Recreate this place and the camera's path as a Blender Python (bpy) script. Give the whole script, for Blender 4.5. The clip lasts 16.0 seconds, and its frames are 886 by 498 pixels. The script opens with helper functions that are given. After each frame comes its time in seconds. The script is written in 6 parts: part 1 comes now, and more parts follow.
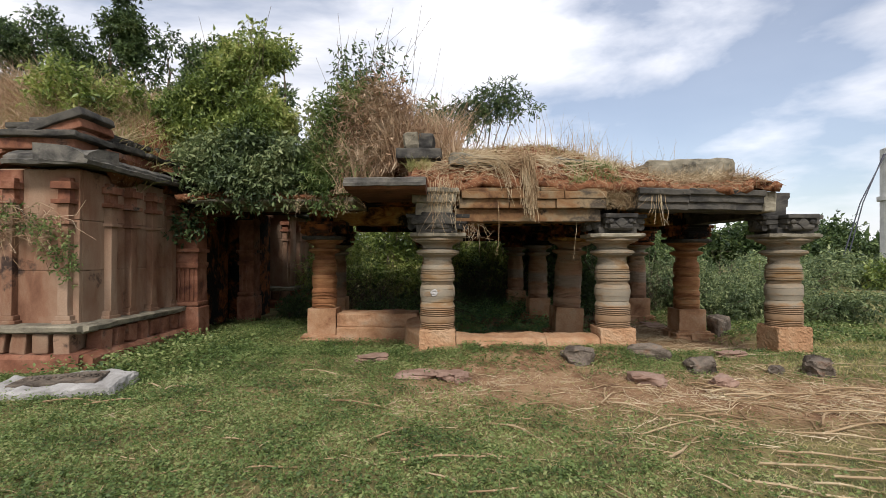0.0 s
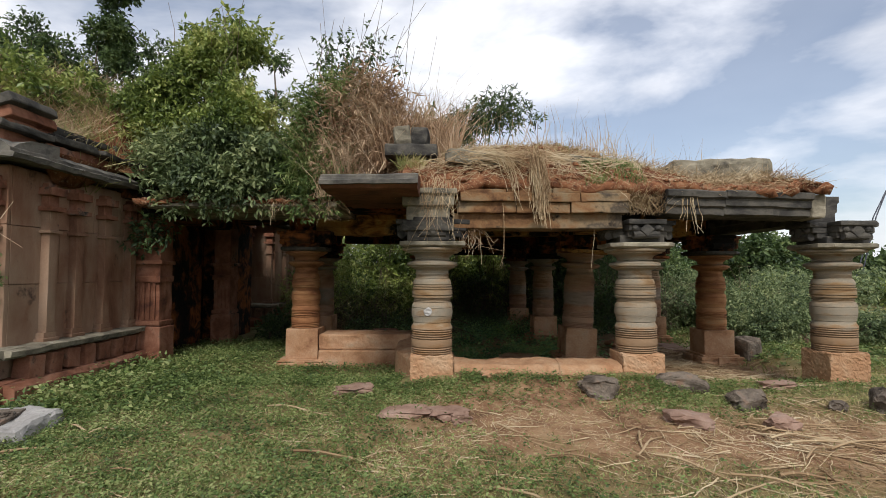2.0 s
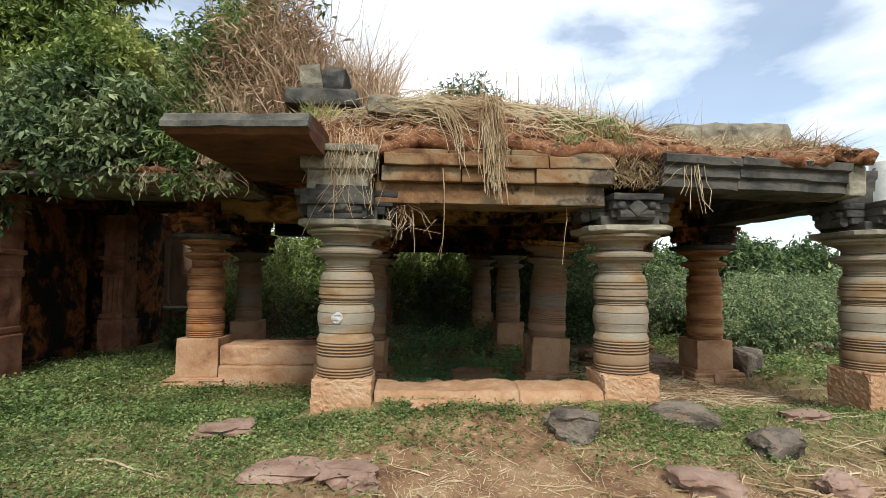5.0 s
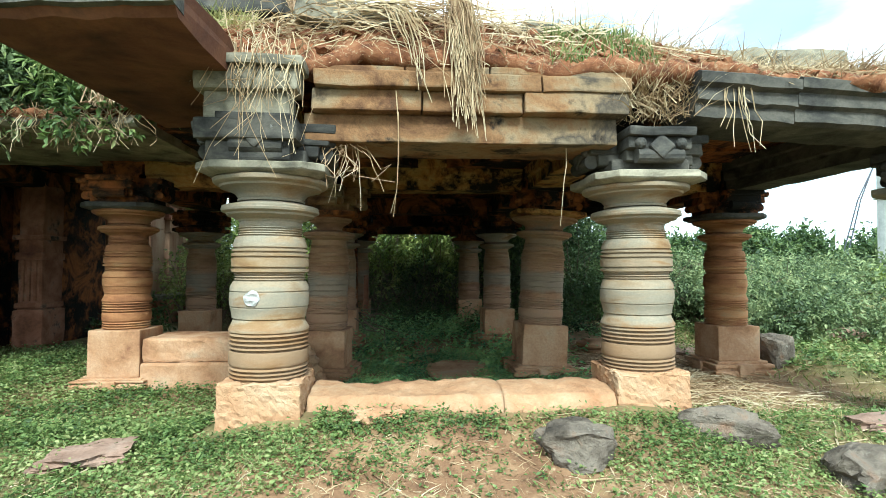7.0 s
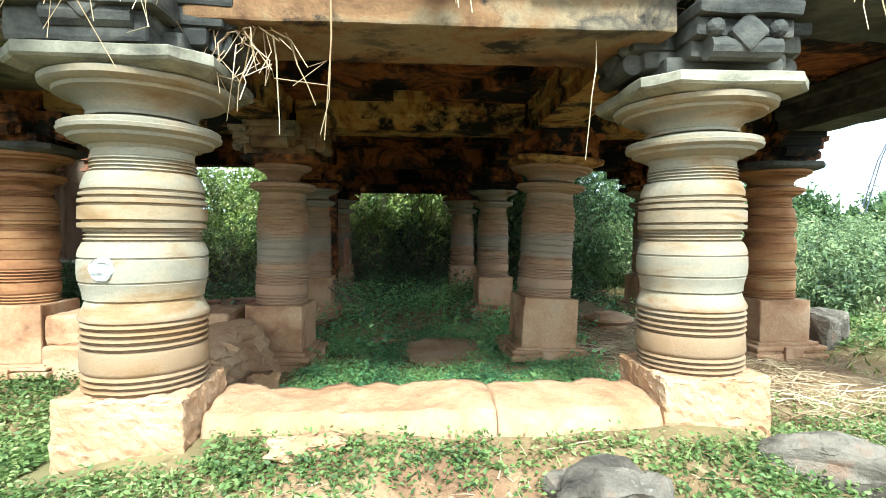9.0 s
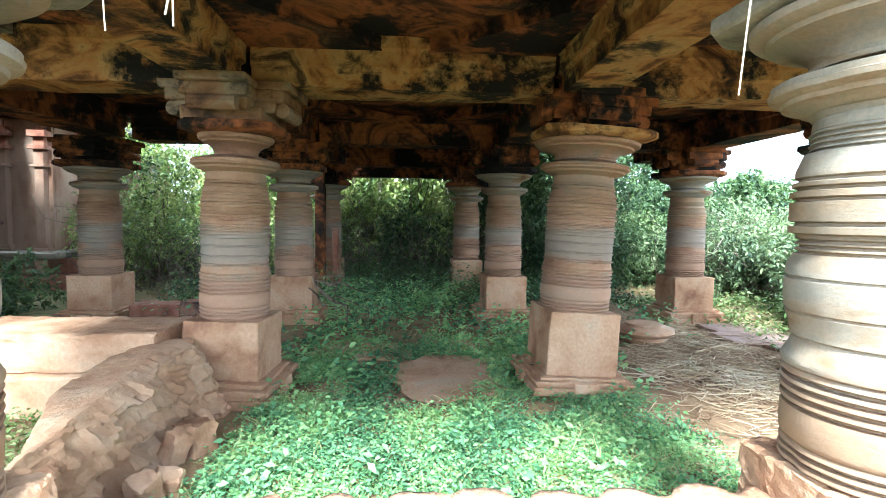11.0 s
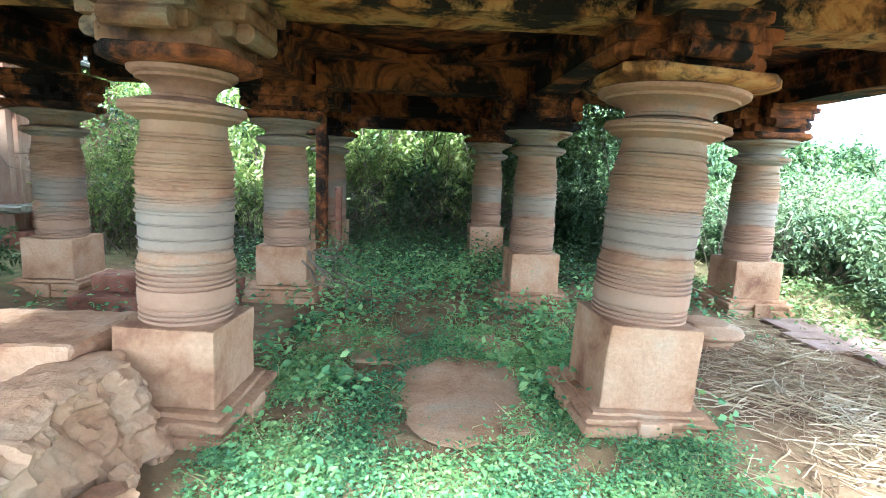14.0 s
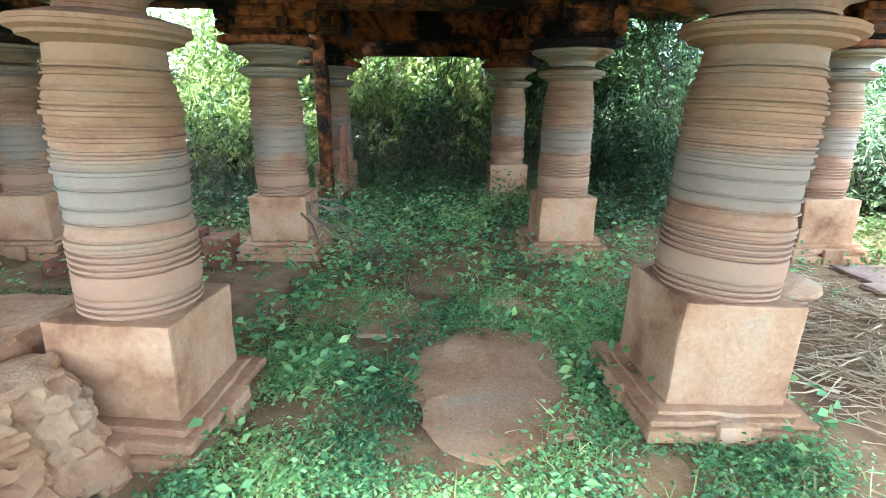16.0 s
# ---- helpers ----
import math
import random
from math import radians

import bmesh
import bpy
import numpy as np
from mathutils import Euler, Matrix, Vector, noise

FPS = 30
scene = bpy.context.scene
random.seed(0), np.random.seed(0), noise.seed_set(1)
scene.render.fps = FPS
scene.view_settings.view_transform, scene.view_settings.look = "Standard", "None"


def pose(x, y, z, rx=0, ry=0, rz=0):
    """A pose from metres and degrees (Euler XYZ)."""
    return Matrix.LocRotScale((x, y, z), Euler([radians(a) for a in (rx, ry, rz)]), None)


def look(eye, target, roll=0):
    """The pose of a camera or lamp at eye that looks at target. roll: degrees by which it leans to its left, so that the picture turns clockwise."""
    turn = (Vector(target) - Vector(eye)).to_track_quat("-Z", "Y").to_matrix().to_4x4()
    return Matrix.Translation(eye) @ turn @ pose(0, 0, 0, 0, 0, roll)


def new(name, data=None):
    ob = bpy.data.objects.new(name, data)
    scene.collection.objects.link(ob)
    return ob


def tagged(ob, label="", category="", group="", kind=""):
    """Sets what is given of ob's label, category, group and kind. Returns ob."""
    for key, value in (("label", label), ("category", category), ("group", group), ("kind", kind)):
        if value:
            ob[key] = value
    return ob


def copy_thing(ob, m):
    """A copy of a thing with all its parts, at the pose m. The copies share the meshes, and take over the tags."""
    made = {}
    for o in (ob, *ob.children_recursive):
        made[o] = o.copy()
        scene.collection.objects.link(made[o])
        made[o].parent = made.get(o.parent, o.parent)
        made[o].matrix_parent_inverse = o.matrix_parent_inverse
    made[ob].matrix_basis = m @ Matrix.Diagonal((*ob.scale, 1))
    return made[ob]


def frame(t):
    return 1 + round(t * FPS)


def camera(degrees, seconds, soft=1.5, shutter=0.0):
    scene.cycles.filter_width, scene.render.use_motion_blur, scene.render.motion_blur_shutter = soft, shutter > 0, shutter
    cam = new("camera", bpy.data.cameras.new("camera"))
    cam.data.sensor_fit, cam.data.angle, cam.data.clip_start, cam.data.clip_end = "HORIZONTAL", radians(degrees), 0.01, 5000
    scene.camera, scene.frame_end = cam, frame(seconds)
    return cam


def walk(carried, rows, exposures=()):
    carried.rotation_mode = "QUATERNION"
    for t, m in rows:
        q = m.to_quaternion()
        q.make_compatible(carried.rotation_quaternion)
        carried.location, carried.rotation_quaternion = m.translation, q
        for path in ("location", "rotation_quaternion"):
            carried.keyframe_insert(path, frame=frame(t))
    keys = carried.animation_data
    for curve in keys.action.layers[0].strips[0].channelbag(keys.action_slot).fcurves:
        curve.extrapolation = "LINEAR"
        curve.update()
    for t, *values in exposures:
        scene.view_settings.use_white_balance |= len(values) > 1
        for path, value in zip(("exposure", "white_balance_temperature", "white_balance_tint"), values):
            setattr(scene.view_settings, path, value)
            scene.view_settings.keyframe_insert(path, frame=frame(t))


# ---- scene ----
cam = camera(82.4, 16.0, soft=0.8)
METRES, EYE, TILT, LEAN, TURN = 8.9, 1.5, 1.5, 2.3, 0.0
ROWS = [
    (0.0, 0.0, 0.0, 0.0, 0.03, -0.81, -2.32),
    (0.5, -0.001, 0.0317, -0.0022, 1.1, -0.4, -2.36),
    (1.0, -0.0074, 0.0669, -0.0032, 1.16, 0.05, -2.59),
    (1.5, -0.0057, 0.0943, -0.0058, -0.08, 0.49, -2.51),
    (2.0, 0.0036, 0.1279, -0.0091, -0.22, 1.05, -2.45),
    (2.5, 0.0106, 0.1578, -0.0151, -0.61, 1.1, -2.66),
    (3.0, 0.0156, 0.1934, -0.016, -1.72, 1.59, -2.87),
    (3.5, 0.0278, 0.2278, -0.0187, -2.42, 1.63, -2.68),
    (4.0, 0.0427, 0.2627, -0.0197, -2.6, 1.62, -2.79),
    (6.5, 0.0956, 0.4413, -0.044, -3.77, 1.37, -2.71),
    (7.0, 0.1064, 0.4771, -0.0492, -3.75, 0.69, -2.36),
    (7.5, 0.1187, 0.5095, -0.0485, -4.18, -0.6, -2.15),
    (8.0, 0.1239, 0.5427, -0.0537, -4.0, -1.86, -2.32),
    (8.5, 0.126, 0.581, -0.0537, -4.03, -2.72, -2.45),
    (9.0, 0.1343, 0.6168, -0.0573, -3.99, -3.29, -2.5),
    (11.5, 0.1436, 0.786, -0.0552, -3.56, -5.92, -3.31),
    (12.0, 0.1446, 0.8117, -0.054, -2.57, -7.73, -3.69),
    (12.5, 0.1386, 0.837, -0.0483, -2.32, -8.8, -4.44),
    (13.0, 0.132, 0.8505, -0.0458, -2.08, -10.14, -6.02),
    (13.5, 0.1344, 0.8615, -0.044, -2.02, -10.16, -6.21),
    (14.0, 0.1414, 0.8822, -0.0437, -2.28, -10.17, -4.61),
    (14.5, 0.1495, 0.9016, -0.0401, -0.97, -11.86, -2.82),
    (15.0, 0.1536, 0.9176, -0.0418, -0.79, -13.65, -1.31),
    (15.5, 0.1492, 0.9435, -0.0475, -0.46, -15.46, -1.51),
    (16.0, 0.1433, 0.9653, -0.0457, -0.73, -17.64, -2.7),
]
EXPOSE = [(0.0, 0.38, 6450, 13), (1.6, 0.27, 6400, 12), (4.2, 0.48, 6350, 10), (5.3, 0.85, 6150, 4), (6.3, 1.32, 5700, -5), (7.0, 1.62, 5550, -9), (9.0, 2.3, 5450, -8), (11.3, 3.5, 4950, 1), (12.5, 3.85, 4800, 1), (16.0, 3.92, 4950, -2)]
walk(cam, [(t, pose(0, 0, EYE, TILT, LEAN, TURN) @ pose(METRES * x, METRES * y, METRES * z, 90 + pitch, roll, yaw)) for t, x, y, z, yaw, pitch, roll in ROWS], EXPOSE)

# ---- world, sun ----
SUN_EL, SUN_AZ = 45.0, 180.0   # degrees above the horizon; clockwise from +y
world = bpy.data.worlds.new("world")
scene.world = world
world.use_nodes = True


def build_sky():
    nt = world.node_tree
    nt.nodes.clear()
    N, L = nt.nodes.new, nt.links.new
    out, bg = N("ShaderNodeOutputWorld"), N("ShaderNodeBackground")
    sky = N("ShaderNodeTexSky")
    sky.sky_type, sky.sun_disc = "NISHITA", False
    sky.sun_elevation, sky.sun_rotation = radians(SUN_EL), radians(SUN_AZ)
    tc, mp = N("ShaderNodeTexCoord"), N("ShaderNodeMapping")
    mp.inputs["Scale"].default_value = (1.0, 1.0, 2.6)
    mp.inputs["Location"].default_value = (0.35, 0.1, 0.2)
    n1 = N("ShaderNodeTexNoise")
    n1.inputs["Scale"].default_value, n1.inputs["Detail"].default_value, n1.inputs["Roughness"].default_value = 1.7, 7, 0.52
    n1.inputs["Distortion"].default_value = 0.3
    cover = N("ShaderNodeValToRGB")
    cover.color_ramp.elements[0].position, cover.color_ramp.elements[1].position = 0.38, 0.52
    cover.color_ramp.elements[0].color, cover.color_ramp.elements[1].color = (0.22, 0.22, 0.22, 1), (1, 1, 1, 1)
    n2 = N("ShaderNodeTexNoise")
    n2.inputs["Scale"].default_value, n2.inputs["Detail"].default_value = 2.6, 5
    shade = N("ShaderNodeValToRGB")
    shade.color_ramp.elements[0].position, shade.color_ramp.elements[1].position = 0.3, 0.72
    shade.color_ramp.elements[0].color, shade.color_ramp.elements[1].color = (7.4, 7.6, 8.0, 1), (11.0, 11.1, 11.3, 1)
    mix = N("ShaderNodeMixRGB")
    L(tc.outputs["Generated"], mp.inputs["Vector"])
    L(mp.outputs[0], n1.inputs["Vector"]), L(mp.outputs[0], n2.inputs["Vector"])
    L(n1.outputs[0], cover.inputs[0]), L(n2.outputs[0], shade.inputs[0])
    L(cover.outputs[0], mix.inputs[0]), L(sky.outputs[0], mix.inputs[1]), L(shade.outputs[0], mix.inputs[2])
    L(mix.outputs[0], bg.inputs[0]), L(bg.outputs[0], out.inputs[0])
    bg.inputs[1].default_value = 0.096


build_sky()
sun = new("sun", bpy.data.lights.new("sun", "SUN"))
sun.data.energy, sun.data.angle, sun.data.color = 2.7, radians(14), (1.0, 0.95, 0.88)
az, el = radians(SUN_AZ), radians(SUN_EL)
sun.matrix_world = look((20 * math.sin(az) * math.cos(el), 20 * math.cos(az) * math.cos(el), 20 * math.sin(el)), (0, 0, 0))


# ---- materials ----
def stone(name, cols, scale=3.0, bump=0.35, rough=0.88, spots=None, streak=0.0, coarse=0.35, fine=60.0, grain=0.35, bands=()):
    """Weathered stone: large patches from a ramp of colours, fine grain, spots of lichen, relief."""
    m = bpy.data.materials.new(name)
    m.use_nodes = True
    nt = m.node_tree
    N, L = nt.nodes.new, nt.links.new
    b = nt.nodes["Principled BSDF"]
    geo, info = N("ShaderNodeNewGeometry"), N("ShaderNodeObjectInfo")
    mp = N("ShaderNodeMapping")
    mp.inputs["Scale"].default_value = (1, 1, 1.0 - streak)
    L(geo.outputs["Position"], mp.inputs["Vector"])
    n1 = N("ShaderNodeTexNoise")
    n1.inputs["Scale"].default_value, n1.inputs["Detail"].default_value, n1.inputs["Roughness"].default_value = scale, 8, 0.62
    n1.inputs["Distortion"].default_value = coarse
    L(mp.outputs[0], n1.inputs["Vector"])
    ramp = N("ShaderNodeValToRGB")
    el_ = ramp.color_ramp.elements
    k = len(cols)
    while len(el_) < k:
        el_.new(0.5)
    for i, c in enumerate(cols):
        el_[i].position = 0.30 + 0.42 * i / max(1, k - 1)
        el_[i].color = (*c, 1)
    L(n1.outputs[0], ramp.inputs[0])
    n2 = N("ShaderNodeTexNoise")
    n2.inputs["Scale"].default_value, n2.inputs["Detail"].default_value, n2.inputs["Roughness"].default_value = fine, 6, 0.7
    L(geo.outputs["Position"], n2.inputs["Vector"])
    hsv = N("ShaderNodeHueSaturation")
    ad = N("ShaderNodeMath")
    ad.operation = "MULTIPLY_ADD"
    ad.inputs[1].default_value, ad.inputs[2].default_value = 0.75, 0.6
    L(n2.outputs[0], ad.inputs[0])
    ad2 = N("ShaderNodeMath")
    ad2.operation = "MULTIPLY_ADD"
    ad2.inputs[1].default_value = 0.16
    L(info.outputs["Random"], ad2.inputs[0]), L(ad.outputs[0], ad2.inputs[2])
    L(ramp.outputs[0], hsv.inputs["Color"]), L(ad2.outputs[0], hsv.inputs["Value"])
    col = hsv.outputs[0]
    if spots:
        c, size, amount = spots
        v = N("ShaderNodeTexNoise")
        v.inputs["Scale"].default_value, v.inputs["Detail"].default_value, v.inputs["Roughness"].default_value = size, 10, 0.7
        L(geo.outputs["Position"], v.inputs["Vector"])
        r2 = N("ShaderNodeValToRGB")
        r2.color_ramp.elements[0].position, r2.color_ramp.elements[1].position = 1 - amount, min(1.0, 1 - amount + 0.08)
        L(v.outputs[0], r2.inputs[0])
        mx = N("ShaderNodeMixRGB")
        mx.inputs[2].default_value = (*c, 1)
        L(r2.outputs[0], mx.inputs[0]), L(col, mx.inputs[1])
        col = mx.outputs[0]
    for c, z0, z1, amount in bands:      # earth or wash marks between two heights of the piece
        tc, sp = N("ShaderNodeTexCoord"), N("ShaderNodeSeparateXYZ")
        L(tc.outputs["Object"], sp.inputs[0])
        wob = N("ShaderNodeMath")
        wob.operation = "MULTIPLY_ADD"
        wob.inputs[1].default_value = 0.35
        L(n1.outputs[0], wob.inputs[0]), L(sp.outputs["Z"], wob.inputs[2])
        mid, half = (z0 + z1) / 2 + 0.175, (z1 - z0) / 2
        dist = N("ShaderNodeMath")
        dist.operation = "SUBTRACT"
        dist.inputs[1].default_value = mid
        ab = N("ShaderNodeMath")
        ab.operation = "ABSOLUTE"
        fall = N("ShaderNodeMapRange")
        fall.inputs[1].default_value, fall.inputs[2].default_value = half * 0.75, half * 1.15
        fall.inputs[3].default_value, fall.inputs[4].default_value = amount, 0.0
        L(wob.outputs[0], dist.inputs[0]), L(dist.outputs[0], ab.inputs[0]), L(ab.outputs[0], fall.inputs[0])
        mb = N("ShaderNodeMixRGB")
        mb.inputs[2].default_value = (*c, 1)
        L(fall.outputs[0], mb.inputs[0]), L(col, mb.inputs[1])
        col = mb.outputs[0]
    L(col, b.inputs["Base Color"])
    b.inputs["Roughness"].default_value = rough
    b.inputs["Specular IOR Level"].default_value = 0.25
    bp = N("ShaderNodeBump")
    bp.inputs["Strength"].default_value, bp.inputs["Distance"].default_value = bump, 0.02
    sm = N("ShaderNodeMath")
    sm.operation = "MULTIPLY_ADD"
    sm.inputs[1].default_value = grain
    L(n2.outputs[0], sm.inputs[0]), L(n1.outputs[0], sm.inputs[2])
    L(sm.outputs[0], bp.inputs["Height"]), L(bp.outputs[0], b.inputs["Normal"])
    return m


def leafy(name, cols, rough=0.6, trans=0.25, var=0.4):
    """Leaves, blades and straw: a colour for each piece out of a ramp, some light let through."""
    m = bpy.data.materials.new(name)
    m.use_nodes = True
    nt = m.node_tree
    N, L = nt.nodes.new, nt.links.new
    b, out = nt.nodes["Principled BSDF"], nt.nodes["Material Output"]
    geo = N("ShaderNodeNewGeometry")
    ns = N("ShaderNodeTexNoise")
    ns.inputs["Scale"].default_value, ns.inputs["Detail"].default_value = 1.3, 3
    L(geo.outputs["Position"], ns.inputs["Vector"])
    mixv = N("ShaderNodeMath")
    mixv.operation = "MULTIPLY_ADD"
    mixv.inputs[1].default_value = var
    off = N("ShaderNodeMath")
    off.operation = "MULTIPLY_ADD"
    off.inputs[1].default_value, off.inputs[2].default_value = 2.0, -0.5 - var / 2
    L(ns.outputs[0], off.inputs[0])
    L(geo.outputs["Random Per Island"], mixv.inputs[0]), L(off.outputs[0], mixv.inputs[2])
    ramp = N("ShaderNodeValToRGB")
    e = ramp.color_ramp.elements
    while len(e) < len(cols):
        e.new(0.5)
    for i, c in enumerate(cols):
        e[i].position, e[i].color = i / max(1, len(cols) - 1), (*c, 1)
    L(mixv.outputs[0], ramp.inputs[0])
    L(ramp.outputs[0], b.inputs["Base Color"])
    b.inputs["Roughness"].default_value = rough
    b.inputs["Specular IOR Level"].default_value = 0.45
    tr, ms = N("ShaderNodeBsdfTranslucent"), N("ShaderNodeMixShader")
    L(ramp.outputs[0], tr.inputs["Color"])
    ms.inputs[0].default_value = trans
    L(b.outputs[0], ms.inputs[1]), L(tr.outputs[0], ms.inputs[2]), L(ms.outputs[0], out.inputs[0])
    return m


SOAP = stone("soapstone", [(0.13, 0.065, 0.028), (0.195, 0.125, 0.062), (0.24, 0.187, 0.125), (0.20, 0.175, 0.13), (0.25, 0.205, 0.147), (0.19, 0.11, 0.05)], 1.7, 0.4, 0.85, spots=((0.33, 0.32, 0.27), 5.0, 0.30), streak=-2.6, bands=(((0.22, 0.122, 0.058), 0.55, 0.98, 0.7), ((0.225, 0.196, 0.15), 1.06, 1.28, 0.35), ((0.21, 0.13, 0.062), 1.31, 1.60, 0.4)))
TAN = stone("tan_soapstone", [(0.12, 0.055, 0.028), (0.215, 0.115, 0.062), (0.27, 0.16, 0.092), (0.205, 0.155, 0.105), (0.25, 0.14, 0.08)], 1.3, 0.35, 0.84, streak=-1.6, bands=(((0.20, 0.185, 0.15), 1.03, 1.32, 0.6), ((0.30, 0.175, 0.11), 0.6, 0.95, 0.6), ((0.24, 0.15, 0.075), 1.4, 1.8, 0.4)), fine=40)
RUST = stone("rust_stained_stone", [(0.11, 0.045, 0.02), (0.22, 0.095, 0.04), (0.30, 0.15, 0.065), (0.25, 0.18, 0.10)], 1.6, 0.4, 0.85, streak=-3.0)
EARTHY = stone("earth_stained_stone", [(0.18, 0.085, 0.045), (0.31, 0.17, 0.09), (0.38, 0.235, 0.14), (0.34, 0.255, 0.17)], 2.4, 0.7, 0.92, spots=((0.10, 0.082, 0.07), 2.2, 0.34), fine=34, grain=0.6)
ROUGHCUT = stone("rough_cut_stone", [(0.26, 0.13, 0.065), (0.34, 0.20, 0.11), (0.39, 0.275, 0.175)], 3.0, 0.9, 0.95, spots=((0.2, 0.12, 0.075), 3.0, 0.33), fine=22, grain=0.9)
DARK = stone("blackened_stone", [(0.016, 0.015, 0.014), (0.04, 0.038, 0.034), (0.085, 0.078, 0.065), (0.03, 0.028, 0.025)], 3.0, 0.6, 0.92, spots=((0.34, 0.34, 0.31), 11.0, 0.33), streak=-0.8)
LICHEN = stone("lichen_stone", [(0.05, 0.045, 0.036), (0.14, 0.125, 0.092), (0.235, 0.21, 0.155), (0.30, 0.27, 0.20)], 3.4, 0.7, 0.92, spots=((0.48, 0.48, 0.43), 8.0, 0.33), streak=-0.6)
COURSE = stone("weathered_course_stone", [(0.02, 0.015, 0.011), (0.09, 0.045, 0.022), (0.18, 0.098, 0.045), (0.20, 0.145, 0.085), (0.06, 0.048, 0.036), (0.15, 0.118, 0.078)], 1.9, 0.8, 0.93, spots=((0.02, 0.016, 0.013), 2.6, 0.42), streak=-0.4)
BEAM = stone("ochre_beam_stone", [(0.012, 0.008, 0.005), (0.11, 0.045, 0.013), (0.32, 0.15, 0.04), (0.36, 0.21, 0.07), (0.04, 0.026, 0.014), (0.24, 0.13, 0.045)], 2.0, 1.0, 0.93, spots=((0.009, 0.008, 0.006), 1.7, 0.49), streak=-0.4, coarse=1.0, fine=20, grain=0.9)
# soot and red stain, with the hall's indoor shade also put into the colour
SOOT_SHADE = stone("soot_and_shade_stone", [(0.006, 0.005, 0.004), (0.05, 0.018, 0.007), (0.24, 0.08, 0.022), (0.02, 0.012, 0.008), (0.17, 0.075, 0.025)], 1.7, 1.0, 0.94, spots=((0.006, 0.005, 0.004), 1.6, 0.53), coarse=1.0, fine=20, grain=0.9)
WALL = stone("shrine_wall_stone", [(0.10, 0.042, 0.024), (0.19, 0.10, 0.06), (0.25, 0.165, 0.11), (0.29, 0.21, 0.15)], 1.5, 0.45, 0.9, spots=((0.045, 0.03, 0.024), 1.9, 0.40), streak=0.6)
REDROCK = stone("red_stained_stone", [(0.07, 0.03, 0.02), (0.17, 0.07, 0.04), (0.25, 0.12, 0.075), (0.2, 0.15, 0.115)], 2.6, 0.6, 0.94, spots=((0.03, 0.027, 0.025), 2.6, 0.42))
GREYROCK = stone("grey_rock", [(0.035, 0.028, 0.022), (0.10, 0.08, 0.062), (0.17, 0.14, 0.11), (0.19, 0.11, 0.07)], 5.0, 1.0, 0.96, spots=((0.26, 0.24, 0.2), 9.0, 0.38), fine=36, grain=1.2)
FLATROCK = stone("flat_pink_rock", [(0.15, 0.09, 0.065), (0.24, 0.155, 0.115), (0.29, 0.21, 0.165)], 4.0, 0.8, 0.95)
PALE = stone("pale_carved_stone", [(0.19, 0.18, 0.165), (0.29, 0.28, 0.265), (0.38, 0.37, 0.35)], 4.0, 0.8, 0.9, spots=((0.06, 0.05, 0.045), 5.0, 0.37))
EARTH = stone("red_earth", [(0.05, 0.02, 0.011), (0.14, 0.055, 0.026), (0.22, 0.095, 0.045), (0.27, 0.16, 0.09)], 9.0, 1.0, 0.98, spots=((0.33, 0.24, 0.15), 22.0, 0.44), fine=80)
EAVE = stone("grey_eave_stone", [(0.025, 0.023, 0.02), (0.07, 0.066, 0.058), (0.13, 0.12, 0.10), (0.09, 0.075, 0.06)], 3.2, 0.7, 0.92, spots=((0.42, 0.42, 0.39), 9.0, 0.34), streak=-0.6)
SLABRED = stone("soot_red_slab", [(0.03, 0.014, 0.009), (0.085, 0.034, 0.018), (0.14, 0.06, 0.03), (0.05, 0.03, 0.02)], 1.6, 0.5, 0.92, spots=((0.3, 0.29, 0.26), 9.0, 0.27))
BARK = stone("bark", [(0.06, 0.045, 0.03), (0.13, 0.10, 0.07), (0.2, 0.16, 0.11)], 8.0, 0.6, 0.95)
STEEL = stone("painted_pole", [(0.03, 0.035, 0.05), (0.06, 0.06, 0.08)], 5.0, 0.1, 0.5)
CONCRETE = stone("concrete", [(0.30, 0.30, 0.29), (0.42, 0.42, 0.4), (0.5, 0.5, 0.48)], 1.5, 0.2, 0.9)
GREEN = leafy("bush_leaves", [(0.03, 0.052, 0.014), (0.10, 0.15, 0.034), (0.20, 0.26, 0.06), (0.32, 0.37, 0.10), (0.50, 0.48, 0.18)], rough=0.42, trans=0.34, var=0.5)
DEEP = leafy("dark_leaves", [(0.016, 0.034, 0.013), (0.042, 0.075, 0.024), (0.09, 0.14, 0.042), (0.19, 0.24, 0.08)], trans=0.28, var=0.5)
WEED = leafy("weed_leaves", [(0.05, 0.085, 0.024), (0.11, 0.17, 0.045), (0.19, 0.25, 0.075), (0.34, 0.36, 0.15)], trans=0.34, var=0.75)
# weed leaves made lighter, standing for light that falls on the hall's floor
LIT_HALLWEED = leafy("lightened_hall_weed_leaves", [(0.05, 0.115, 0.05), (0.14, 0.28, 0.115), (0.235, 0.39, 0.135), (0.36, 0.48, 0.17)], trans=0.35, var=0.7)
SAGE = leafy("grey_green_leaves", [(0.045, 0.07, 0.032), (0.105, 0.15, 0.06), (0.185, 0.235, 0.1), (0.31, 0.35, 0.16)], trans=0.3, var=0.75)
GRASS = leafy("grass_blades", [(0.11, 0.14, 0.035), (0.21, 0.225, 0.07), (0.34, 0.31, 0.12), (0.52, 0.42, 0.22)], var=0.75)
STRAW = leafy("dry_straw", [(0.20, 0.12, 0.06), (0.33, 0.23, 0.125), (0.46, 0.36, 0.22), (0.56, 0.47, 0.32)], 0.8, 0.1, 0.6)
